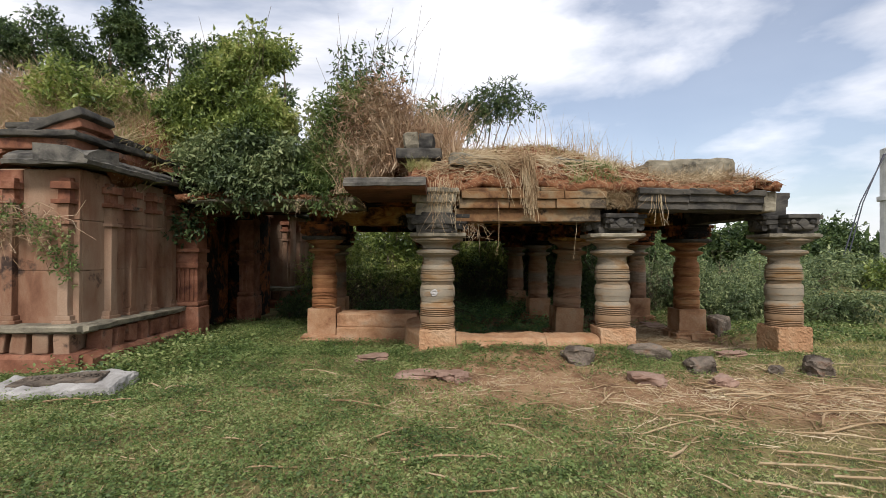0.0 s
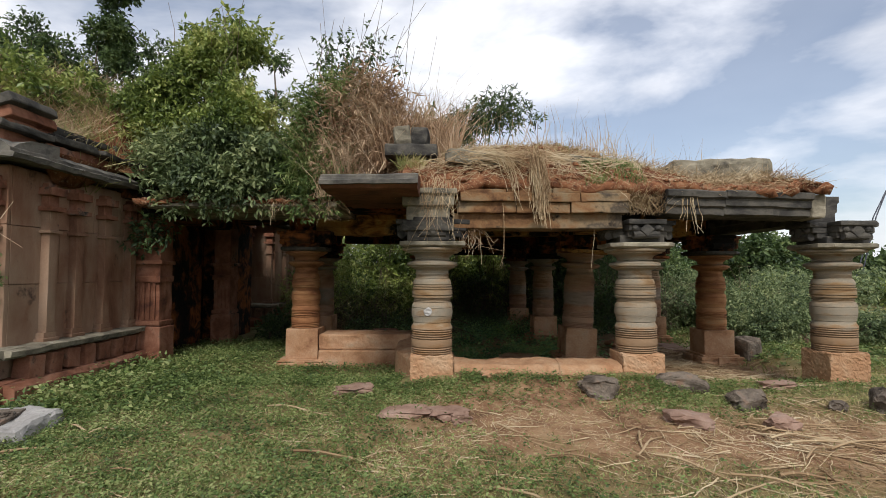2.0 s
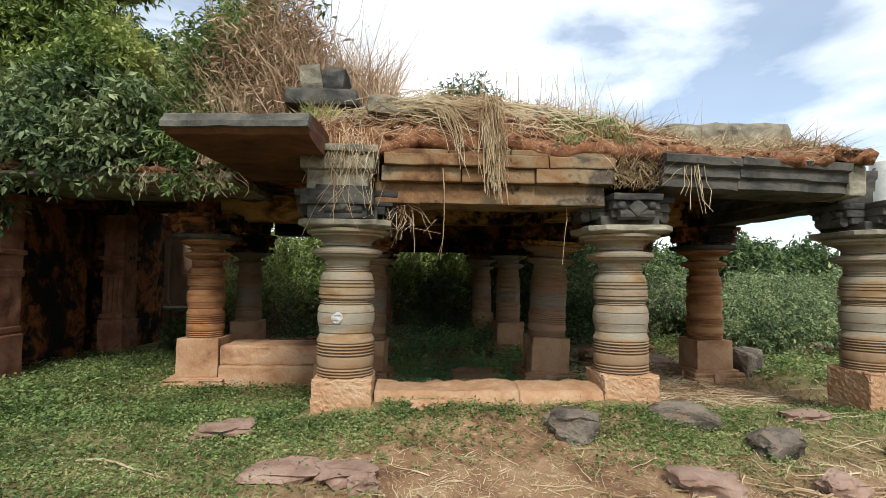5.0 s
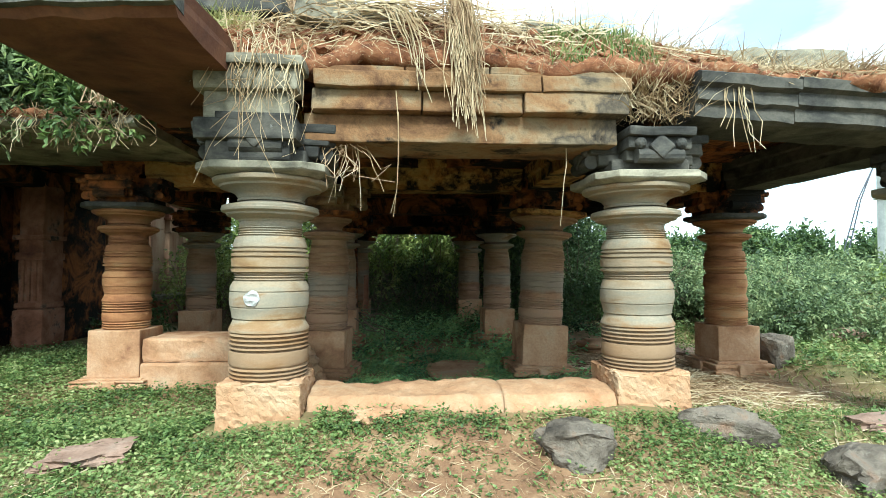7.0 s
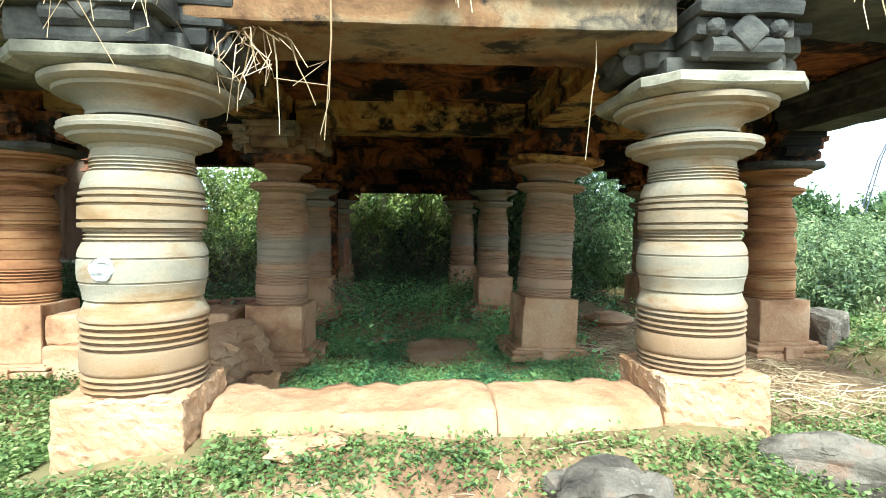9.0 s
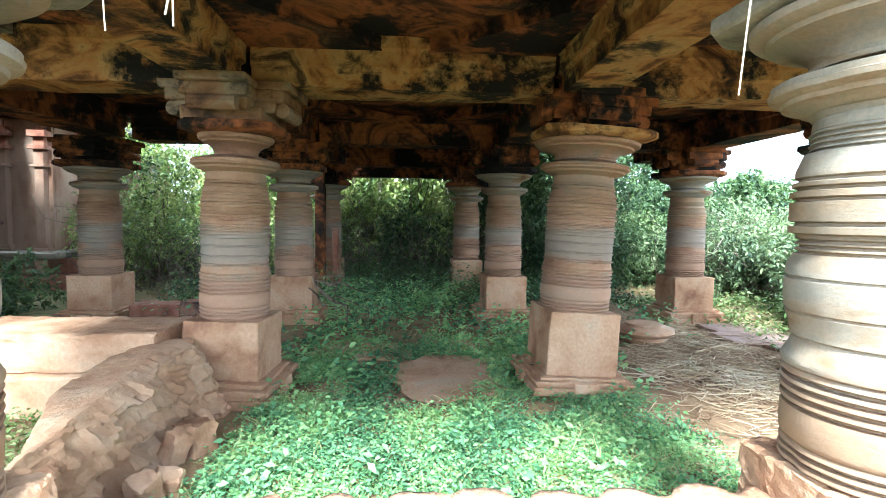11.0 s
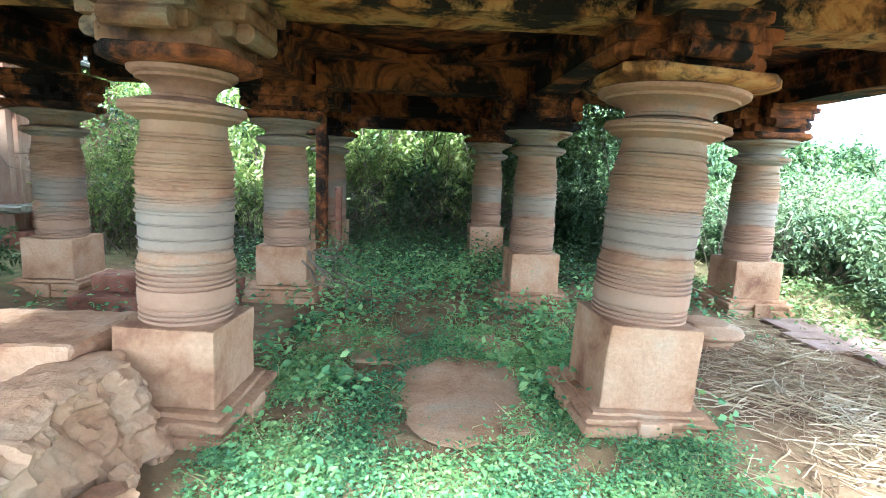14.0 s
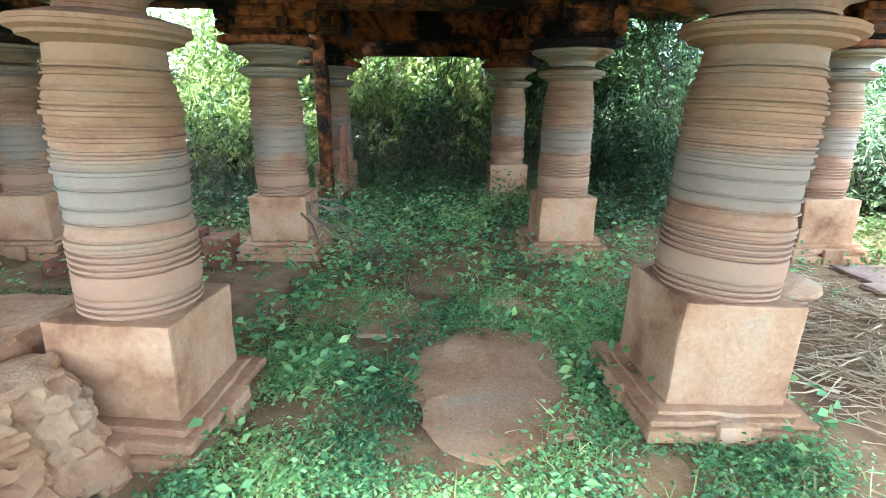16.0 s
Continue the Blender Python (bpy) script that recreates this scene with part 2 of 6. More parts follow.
BROWNGRASS = leafy("dry_brown_grass", [(0.22, 0.13, 0.075), (0.36, 0.24, 0.14), (0.47, 0.34, 0.22), (0.58, 0.46, 0.32)], 0.85, 0.15, 0.7)


def ground_material():
    m = stone("ground_soil", [(0.10, 0.055, 0.03), (0.18, 0.10, 0.054), (0.25, 0.155, 0.085), (0.29, 0.21, 0.125)], 2.6, 1.0, 0.98, spots=((0.36, 0.27, 0.16), 9.0, 0.42))
    nt = m.node_tree
    N, L = nt.nodes.new, nt.links.new
    b = nt.nodes["Principled BSDF"]
    old = b.inputs["Base Color"].links[0].from_socket
    at = N("ShaderNodeAttribute")
    at.attribute_name = "green"
    n = N("ShaderNodeTexNoise")
    n.inputs["Scale"].default_value, n.inputs["Detail"].default_value = 5.0, 8
    g = N("ShaderNodeNewGeometry")
    L(g.outputs["Position"], n.inputs["Vector"])
    r = N("ShaderNodeValToRGB")
    r.color_ramp.elements[0].color, r.color_ramp.elements[1].color = (0.05, 0.066, 0.02, 1), (0.20, 0.17, 0.07, 1)
    r.color_ramp.elements[0].position, r.color_ramp.elements[1].position = 0.3, 0.7
    L(n.outputs[0], r.inputs[0])
    mx = N("ShaderNodeMixRGB")
    L(at.outputs["Fac"], mx.inputs[0]), L(old, mx.inputs[1]), L(r.outputs[0], mx.inputs[2])
    L(mx.outputs[0], b.inputs["Base Color"])
    return m


SOIL = ground_material()


# ---- building helpers ----
def part(name, bm, material, parent=None, label=""):
    """Links a bmesh as one mesh object, under a thing or a part where one is given."""
    me = bpy.data.meshes.new(name)
    bm.to_mesh(me)
    bm.free()
    me.materials.append(material)
    ob = new(name, me)
    if parent is not None:
        ob.parent = parent
    if label:
        tagged(ob, label)
    return ob


def thing(name, m, label, category, group="", kind=""):
    ob = new(name)
    ob.empty_display_size = 0.2
    ob.matrix_world = m if isinstance(m, Matrix) else Matrix.Translation(m)
    bpy.context.view_layer.update()
    return tagged(ob, label, category, group, kind)


def smooth(ob, on=True):
    me = ob.data
    me.polygons.foreach_set("use_smooth", [on] * len(me.polygons))
    return ob


def block(bm, lo, hi, bevel=0.015, wear=0.006, step=0.18, turn=None, size=0.22, lie=1.0):
    """A worn block of stone between two corners, edges rounded, faces uneven, added to bm."""
    tb = bmesh.new()
    d = [max(1e-3, hi[i] - lo[i]) for i in range(3)]
    bmesh.ops.create_cube(tb, size=1.0)
    for v in tb.verts:
        v.co = Vector(((v.co.x) * d[0], (v.co.y) * d[1], (v.co.z) * d[2]))
    bmesh.ops.bevel(tb, geom=tb.edges[:], offset=min(bevel, min(d) * 0.3), segments=2, affect="EDGES", profile=0.6)
    if step:
        for ax in range(3):
            k = int(d[ax] / step)
            for i in range(1, min(k, 24) + 1):
                co = -d[ax] / 2 + d[ax] * i / (min(k, 24) + 1)
                no = [0, 0, 0]
                no[ax] = 1
                pt = [0, 0, 0]
                pt[ax] = co
                bmesh.ops.bisect_plane(tb, geom=tb.verts[:] + tb.edges[:] + tb.faces[:], plane_co=pt, plane_no=no)
    c = Vector(((lo[0] + hi[0]) / 2, (lo[1] + hi[1]) / 2, (lo[2] + hi[2]) / 2))
    for v in tb.verts:
        p = (v.co + c) / size
        p.z *= lie
        v.co += wear * (noise.noise_vector(p) + 0.6 * noise.noise_vector(p * 3.7))
    m = Matrix.Translation(c) @ (turn or Matrix.Identity(4))
    bmesh.ops.transform(tb, matrix=m, verts=tb.verts[:])
    me = bpy.data.meshes.new("tmp")
    tb.to_mesh(me)
    tb.free()
    bm.from_mesh(me)
    bpy.data.meshes.remove(me)
    return bm


def sweep(bm, profile, p0, p1, n=12, wear=0.006, out=None, size=0.2):
    """A closed profile of (out, up) points drawn from p0 to p1; 'out' points away from the wall."""
    p0, p1 = Vector(p0), Vector(p1)
    d = (p1 - p0).normalized()
    o = Vector(out) if out else Vector((d.y, -d.x, 0)).normalized()
    rings = []
    for i in range(n + 1):
        base = p0.lerp(p1, i / n)
        ring = []
        for a, h in profile:
            p = base + o * a + Vector((0, 0, h))
            p += wear * (noise.noise_vector(p / size) + 0.6 * noise.noise_vector(p / size * 3.3))
            ring.append(bm.verts.new(p))
        rings.append(ring)
    k = len(profile)
    for i in range(n):
        for j in range(k):
            bm.faces.new((rings[i][j], rings[i][(j + 1) % k], rings[i + 1][(j + 1) % k], rings[i + 1][j]))
    bm.faces.new(rings[0][::-1])
    bm.faces.new(rings[-1])
    bmesh.ops.recalc_face_normals(bm, faces=bm.faces[:])
    return bm


def lathe(bm, prof, seg=48, wear=0.0, chip=0.0, seed=0.0):
    rings = []
    for r, z in prof:
        ring = []
        for i in range(seg):
            a = 2 * math.pi * i / seg
            rr = r
            if chip:
                q = noise.noise(Vector((math.cos(a) * 2.2 + seed, math.sin(a) * 2.2, z * 9 + seed)))
                rr -= chip * max(0.0, q - 0.35) * 2 + wear * noise.noise(Vector((math.cos(a) * 3, math.sin(a) * 3, z * 6 + seed)))
            ring.append(bm.verts.new((rr * math.cos(a), rr * math.sin(a), z)))
        rings.append(ring)
    for i in range(len(rings) - 1):
        for j in range(seg):
            bm.faces.new((rings[i][j], rings[i][(j + 1) % seg], rings[i + 1][(j + 1) % seg], rings[i + 1][j]))
    bm.faces.new(rings[0][::-1])
    bm.faces.new(rings[-1])
    return bm


def tube(bm, pts, r0, r1, seg=5):
    rings = []
    for i, p in enumerate(pts):
        p = Vector(p)
        a = Vector(pts[min(i + 1, len(pts) - 1)]) - Vector(pts[max(i - 1, 0)])
        q = a.to_track_quat("Z", "Y")
        r = r0 + (r1 - r0) * i / (len(pts) - 1)
        rings.append([bm.verts.new(p + q @ Vector((r * math.cos(6.2832 * k / seg), r * math.sin(6.2832 * k / seg), 0))) for k in range(seg)])
    for i in range(len(rings) - 1):
        for k in range(seg):
            bm.faces.new((rings[i][k], rings[i][(k + 1) % seg], rings[i + 1][(k + 1) % seg], rings[i + 1][k]))
    bm.faces.new(rings[0][::-1])
    bm.faces.new(rings[-1])
    return bm


def from_arrays(name, V, F, material, parent=None):
    """One mesh from arrays of corners and faces (all faces of one size)."""
    me = bpy.data.meshes.new(name)
    me.vertices.add(len(V))
    me.vertices.foreach_set("co", np.asarray(V, dtype=np.float32).ravel())
    k = F.shape[1]
    me.loops.add(F.size)
    me.loops.foreach_set("vertex_index", F.astype(np.int32).ravel())
    me.polygons.add(len(F))
    me.polygons.foreach_set("loop_start", np.arange(0, F.size, k, dtype=np.int32))
    me.update(calc_edges=True)
    me.validate()
    me.materials.append(material)
    ob = new(name, me)
    if parent is not None:
        ob.parent = parent
    return ob


def unit(a):
    return a / np.maximum(1e-9, np.linalg.norm(a, axis=1, keepdims=True))


def leaf_mesh(name, P, D, size, material, parent=None, rng=None, wide=0.42):
    """A folded leaf at each point of P, pointing along D."""
    n = len(P)
    D = unit(D)
    S = np.cross(D, np.array([0, 0, 1.0]) + 0.7 * rng.normal(size=(n, 3)))
    S = unit(S)
    U = np.cross(S, D)
    L = (size * (0.6 + 0.8 * rng.random(n)))[:, None]
    W = L * wide
    mid = P + D * L * 0.45 - U * W * 0.25
    tip = P + D * L - U * L * 0.22
    V = np.stack([P, mid + S * W * 0.5 + U * W * 0.3, tip, mid - S * W * 0.5 + U * W * 0.3], axis=1).reshape(-1, 3)
    i = np.arange(n)[:, None] * 4
    F = np.concatenate([i + np.array([[0, 1, 2]]), i + np.array([[0, 2, 3]])], axis=1).reshape(-1, 3)
    return from_arrays(name, V, F, material, parent)


def blade_mesh(name, P, D, length, width, material, parent=None, rng=None, bend=0.4):
    """A bent blade or stalk at each root of P, growing along D."""
    n = len(P)
    D = unit(D)
    L = (length * (0.5 + rng.random(n)))[:, None]
    S = unit(np.cross(D, rng.normal(size=(n, 3))))
    B = unit(rng.normal(size=(n, 3)) * np.array([1, 1, 0.15]) + np.array([0, 0, -0.3]))
    w = width * (0.6 + 0.8 * rng.random(n))[:, None]
    m1 = P + D * L * 0.5 + B * L * bend * 0.18
    tip = P + D * L + B * L * bend * 0.7
    V = np.stack([P - S * w, P + S * w, m1 + S * w * 0.8, m1 - S * w * 0.8, tip + S * w * 0.12, tip - S * w * 0.12], axis=1).reshape(-1, 3)
    i = np.arange(n)[:, None] * 6
    F = np.concatenate([i + np.array([[0, 1, 2, 3]]), i + np.array([[3, 2, 4, 5]])], axis=1).reshape(-1, 4)
    return from_arrays(name, V, F, material, parent)


def blobs(rng, centres, n):
    """Points in and on a cloud of ellipsoids (x, y, z, rx, ry, rz), denser near their skins, and the way out."""
    c = np.array(centres, dtype=float)
    w = (c[:, 3] * c[:, 4] * c[:, 5]) ** (2 / 3)
    k = rng.choice(len(c), size=n, p=w / w.sum())
    d = unit(rng.normal(size=(n, 3)))
    r = rng.random(n)[:, None] ** 0.28
    r *= 0.72 + 0.3 * rng.random((n, 1)) + 0.35 * rng.random((n, 1)) ** 4
    P = c[k, :3] + d * r * c[k, 3:]
    return P, unit(d / c[k, 3:])


# ---- ground ----
FLOOR = -0.28


def sstep(a, b, x):
    t = np.clip((x - a) / (b - a), 0, 1)
    return t * t * (3 - 2 * t)


def inside(x, y):
    """1 within the pillared hall, 0 outside it."""
    return sstep(-3.4, -2.8, x) * (1 - sstep(5.7, 6.5, x)) * sstep(8.05, 8.9, y) * (1 - sstep(17.5, 18.5, y))


def ripple(x, y):
    return 0.022 * np.sin(1.7 * x + 0.6 * y) * np.cos(1.3 * y - 0.8 * x) + 0.012 * np.sin(4.1 * x + 1.0) * np.sin(3.7 * y) + 0.006 * np.sin(11 * x + 3 * y) * np.sin(9.3 * y - 4 * x)


def ground_z(x, y):
    x, y = np.asarray(x, float), np.asarray(y, float)
    z = -0.13 * sstep(0, 6, y) + ripple(x, y)
    z = z + 0.17 * np.exp(-(((y - 7.95) / 0.55) ** 2)) * sstep(-0.9, 0.1, x) * (1 - sstep(2.6, 3.6, x)) + 0.07 * np.exp(-(((y - 7.9) / 0.6) ** 2))
    i = inside(x, y)
    z = z * (1 - i) + (FLOOR + 0.3 * ripple(x, y)) * i
    far = np.hypot(x, y - 6)
    return z + 0.010 * np.maximum(0, far - 16) * sstep(6, 14, x) * (1 - sstep(60, 120, far))


def axis(lo, hi, step, end):
    dense = np.arange(lo, hi + 1e-6, step)
    out, s, v = [], step, hi
    while v < end:
        s *= 1.35
        v += s
        out.append(v)
    left, s, v = [], step, lo
    while v > -end:
        s *= 1.35
        v -= s
        left.append(v)
    return np.concatenate([left[::-1], dense, out])


def greenness(x, y):
    """How much grass covers the ground: lush by the shrine, worn to earth before the hall."""
    worn = np.exp(-(((x - 1.7) / 2.9) ** 2 + ((y - 6.3) / 1.35) ** 2)) * 1.15 + np.exp(-(((x - 4.6) / 1.8) ** 2 + ((y - 5.6) / 0.9) ** 2)) + np.exp(-(((x - 1.2) / 0.9) ** 2 + ((y - 7.2) / 0.8) ** 2))
    worn = worn + 0.9 * np.exp(-(((x - 1.55) / 0.55) ** 2 + ((y - 11.1) / 0.75) ** 2)) + np.exp(-(((x - 4.4) / 1.0) ** 2 + ((y - 11.3) / 1.5) ** 2)) + 0.8 * np.exp(-(((x - 0.5) / 0.5) ** 2 + ((y - 12.3) / 0.8) ** 2)) + 0.7 * np.exp(-(((x - 2.9) / 0.6) ** 2 + ((y - 12.6) / 0.7) ** 2)) + 0.9 * np.exp(-(((x - 2.4) / 0.75) ** 2 + ((y - 8.95) / 0.35) ** 2))
    w = 0.5 + 0.5 * np.sin(2.3 * x + 1.1 * y) * np.sin(1.9 * y - 0.7 * x + 1)
    v = np.sin(5.1 * x + 2.3 * y + 1.3 * np.sin(2.2 * y)) * np.sin(4.3 * y - 3.1 * x + 1.1 * np.sin(1.7 * x))
    return np.clip(1.05 - worn * (0.85 + 0.3 * v) - 0.25 * w + 0.12 * v, 0, 1)


def build_ground():
    xs, ys = axis(-9, 10, 0.11, 1500), axis(-2, 19, 0.11, 1500)
    X, Y = np.meshgrid(xs, ys)
    Z = ground_z(X, Y)
    V = np.stack([X, Y, Z], -1).reshape(-1, 3)
    nx, ny = len(xs), len(ys)
    i = (np.arange(ny - 1)[:, None] * nx + np.arange(nx - 1)[None]).ravel()
    F = np.stack([i, i + 1, i + nx + 1, i + nx], 1)
    ob = from_arrays("ground", V, F, SOIL)
    g = ob.data.attributes.new("green", "FLOAT", "POINT")
    g.data.foreach_set("value", (greenness(X, Y) * (1 - 0.75 * inside(X, Y))).astype(np.float32).ravel())
    smooth(ob)
    tagged(ob, "uneven ground of red soil with grass and weeds", "ground", kind="structure")


build_ground()


# ---- pillars ----
# profile of a lathe-turned shaft above its block, radius and height over the hall's floor
def ridged(z0, z1, n, r, deep=0.018):
    out = []
    h = (z1 - z0) / n
    for i in range(n):
        a = z0 + i * h
        out += [(r - deep, a), (r - deep, a + 0.34 * h), (r - 0.012, a + 0.44 * h), (r + 0.008, a + 0.6 * h), (r - 0.006, a + 0.9 * h)]
    return out


def shaft_profile(k, plain=False):
    """Rings, belly, necks over the block, for a girth of one metre; k varies the turning, plain has long smooth bands."""
    p = [(0.88, 0.60), (0.95, 0.628)]
    p += ridged(0.632, 0.715, 3, 0.985, 0.085)
    p += [(0.94, 0.718), (0.99, 0.73), (1.0, 0.74), (1.0, 0.815), (0.98, 0.828)]
    p += ridged(0.83, 0.95, 4, 0.995, 0.09)
    if plain:
        lips = ((0.965, 1.01, 0.022), (1.045, 0.985, 0.012), (1.11, 0.99, 0.009), (1.19, 1.0, 0.009), (1.262, 1.005, 0.02), (1.312, 0.995, 0.016), (1.345, 0.985, 0.012), (1.395, 1.0, 0.02), (1.44, 0.985, 0.012), (1.495, 1.005, 0.022), (1.535, 0.985, 0.014), (1.585, 0.955, 0.01), (1.645, 0.905, 0.01), (1.675, 0.885, 0.01))
        for z, r, h in lips:
            p += [(r - 0.055, z - 0.5 * h), (r - 0.008, z - 0.3 * h), (r, z), (r - 0.006, z + 0.45 * h), (r - 0.055, z + 0.6 * h), (r - 0.05, z + 0.6 * h + 0.006), (r - 0.032, z + 0.6 * h + 0.012)]
        p += [(0.84, 1.705), (0.83, 1.76)]
    else:
        p += [(0.96, 0.953), (1.01, 0.962), (1.015, 0.975), (0.99, 0.99), (0.935, 1.02), (0.91, 1.042), (0.895, 1.046), (0.895, 1.05), (0.935, 1.056), (0.935, 1.066), (0.955, 1.10), (0.985, 1.128), (0.965, 1.131), (0.965, 1.136), (0.995, 1.14), (1.01, 1.18), (1.005, 1.236), (0.975, 1.24), (0.975, 1.245), (1.0, 1.249), (0.985, 1.28), (0.92, 1.315)]
        p += ridged(1.318, 1.372, 3, 0.905, 0.04)
        p += [(0.90, 1.376), (0.985, 1.382), (0.99, 1.402), (0.92, 1.406), (0.92, 1.414), (0.985, 1.419), (0.985, 1.478), (0.92, 1.482), (0.92, 1.489), (0.985, 1.494), (0.985, 1.512), (0.91, 1.516), (0.91, 1.524), (0.97, 1.528), (0.97, 1.54), (0.905, 1.545), (0.905, 1.552), (0.945, 1.557), (0.94, 1.58), (0.87, 1.632)]
        p += ridged(1.634, 1.70, 4, 0.82, 0.035)
        p += [(0.79, 1.702), (0.80, 1.706), (0.78, 1.76)]
    return [(r * (1 + k * 0.02 * math.sin(5 * z + 3 * k)), z) for r, z in p]


DISC = [(0.20, 1.735), (0.25, 1.74), (0.262, 1.757), (0.285, 1.76), (0.30, 1.772), (0.345, 1.782), (0.352, 1.797), (0.386, 1.81), (0.392, 1.826), (0.384, 1.83), (0.386, 1.846), (0.372, 1.852), (0.30, 1.868), (0.25, 1.88), (0.2, 1.885)]
DISH = [(0.2, 1.878), (0.262, 1.885), (0.266, 1.90), (0.256, 1.904), (0.268, 1.925), (0.288, 1.945), (0.35, 1.972), (0.395, 1.98), (0.402, 1.996), (0.43, 2.0), (0.45, 2.012), (0.455, 2.035), (0.44, 2.045), (0.2, 2.045)]


def plate(bm, half, cut, z0, z1, wear):
    """An eight-cornered abacus with a rim."""
    pts = [(-half + cut, -half), (half - cut, -half), (half, -half + cut), (half, half - cut), (half - cut, half), (-half + cut, half), (-half, half - cut), (-half, -half + cut)]
    rings = []
    h = z1 - z0
    for s, z in ((0.84, z0), (0.97, z0 + 0.25 * h), (1.0, z0 + 0.4 * h), (1.0, z1 - 0.08 * h), (0.985, z1)):
        ring = []
        for i in range(8):
            a, b = Vector(pts[i]), Vector(pts[(i + 1) % 8])
            for k in range(4):
                p = a.lerp(b, k / 4)
                v = Vector((p.x * s, p.y * s, z))
                v += wear * (noise.noise_vector(v * 6) + 0.5 * noise.noise_vector(v * 19))
                ring.append(bm.verts.new(v))
        rings.append(ring)
    n = len(rings[0])
    for i in range(len(rings) - 1):
        for j in range(n):
            bm.faces.new((rings[i][j], rings[i][(j + 1) % n], rings[i + 1][(j + 1) % n], rings[i + 1][j]))
    bm.faces.new(rings[0][::-1])
    bm.faces.new(rings[-1])
    return bm


def bracket(bm, z0, z1, reach=0.56):
    """A cross-shaped corbel in stepped courses with scrolled ends."""
    h = z1 - z0
    block(bm, (-0.30, -0.30, z0), (0.30, 0.30, z0 + 0.34 * h), 0.02, 0.008)
    for a in (0, 1):
        for lo, hi, r, w in ((0.24, 0.52, reach * 0.76, 0.22), (0.50, 0.80, reach * 0.9, 0.235), (0.78, 1.0, reach, 0.25)):
            e = (r, w) if a == 0 else (w, r)
            block(bm, (-e[0], -e[1], z0 + lo * h), (e[0], e[1], z0 + hi * h), 0.018, 0.008)
        for s in (-1, 1):
            tb = bmesh.new()
            bmesh.ops.create_cone(tb, cap_ends=True, segments=12, radius1=0.055, radius2=0.055, depth=0.34, matrix=Matrix.Translation((s * reach * 0.84 if a == 0 else 0, s * reach * 0.84 if a else 0, z0 + 0.34 * h)) @ pose(0, 0, 0, 90, 0, 0 if a == 0 else 90))
            me = bpy.data.meshes.new("tmp")
            tb.to_mesh(me)
            tb.free()
            bm.from_mesh(me)
            bpy.data.meshes.remove(me)
    return bm


def slim(prof, girth):
    return [(r * girth, z) for r, z in prof]


def make_pillar(kind, mats, label, k=0.0, seed=0.0, girth=0.28, plain=False, half=0.285, foot=0.18, dish=1.0):
    base_m, shaft_m, disc_m, plate_m, top_m = mats
    ob = thing("stone_pillar", Matrix.Identity(4), label, "pillar", "turned stone pillars of the hall")
    if kind == "front":
        part("base_block", block(bmesh.new(), (-0.278, -0.278, -0.05), (0.278, 0.278, 0.63), 0.014, 0.012, 0.026, size=0.05, lie=2.4), base_m, ob)
    else:
        e, u = half - 0.285, foot / 0.185
        bm = bmesh.new()
        for a, z0, z1 in ((0.41, -0.04, 0.07), (0.375, 0.068, 0.105), (0.40, 0.103, 0.15), (0.345, 0.148, 0.185)):
            block(bm, (-a - e, -a - e, z0 * u), (a + e, a + e, z1 * u), 0.014, 0.010, 0.07, None, 0.12)
        plinth = part("plinth", bm, base_m, ob)
        for i in range(4):
            bm = block(bmesh.new(), (-0.10, -0.437 - e, -0.02), (0.10, -0.39 - e, 0.15 * u), 0.012, 0.006, 0.08)
            bmesh.ops.rotate(bm, cent=(0, 0, 0), matrix=Euler((0, 0, i * math.pi / 2)).to_matrix(), verts=bm.verts[:])
            part("plinth_tab", bm, base_m, plinth)
        part("base_block", block(bmesh.new(), (-half, -half, foot - 0.005), (half, half, 0.63), 0.015, 0.006, 0.09), base_m, ob)
    smooth(part("shaft", lathe(bmesh.new(), slim(shaft_profile(k, plain), girth), 64, 0.004, 0.012, seed), shaft_m, ob))
    smooth(part("capital_disc", lathe(bmesh.new(), slim(DISC, girth * 3.2), 56, 0.003, 0.012, seed + 5), disc_m, ob))
    smooth(part("capital_dish", lathe(bmesh.new(), slim(DISH, girth * 3.25 * dish), 56, 0.003, 0.01, seed + 9), disc_m, ob))
    part("abacus", plate(bmesh.new(), 1.56 * girth * dish ** 0.5, 0.13, 2.04, 2.12, 0.008), plate_m, ob)
    part("bracket", bracket(bmesh.new(), 2.118, 2.42, 0.49), top_m, ob)
    if kind == "front":
        for i in range(4):
            bm = block(bmesh.new(), (-0.07, -0.035, -0.07), (0.07, 0.035, 0.07), 0.02, 0.008, 0.05, pose(0, 0, 0, 0, 45, 0))
            for s in (-1, 1):
                ball = bmesh.ops.create_icosphere(bm, subdivisions=2, radius=0.045, matrix=Matrix.Translation((s * 0.15, 0.0, 0.02)))
            block(bm, (-0.21, -0.01, 0.075), (0.21, 0.03, 0.105), 0.01, 0.006, 0.08)
            bmesh.ops.transform(bm, matrix=pose(0, 0, 0, 0, 0, 90 * i) @ pose(0, -0.44, 2.285), verts=bm.verts[:])
            part("carved_boss", bm, top_m, ob)
    for o in ob.children:
        if o.name.split(".")[0] in ("shaft", "capital_disc", "capital_dish"):
            o.data.set_sharp_from_angle(angle=radians(38))
    return ob


def put(src, x, y, turn=0.0, label="", dz=0.0, lean=(0, 0)):
    ob = copy_thing(src, pose(x, y, FLOOR + dz, lean[0], lean[1], turn))
    if label:
        tagged(ob, label)
    return ob


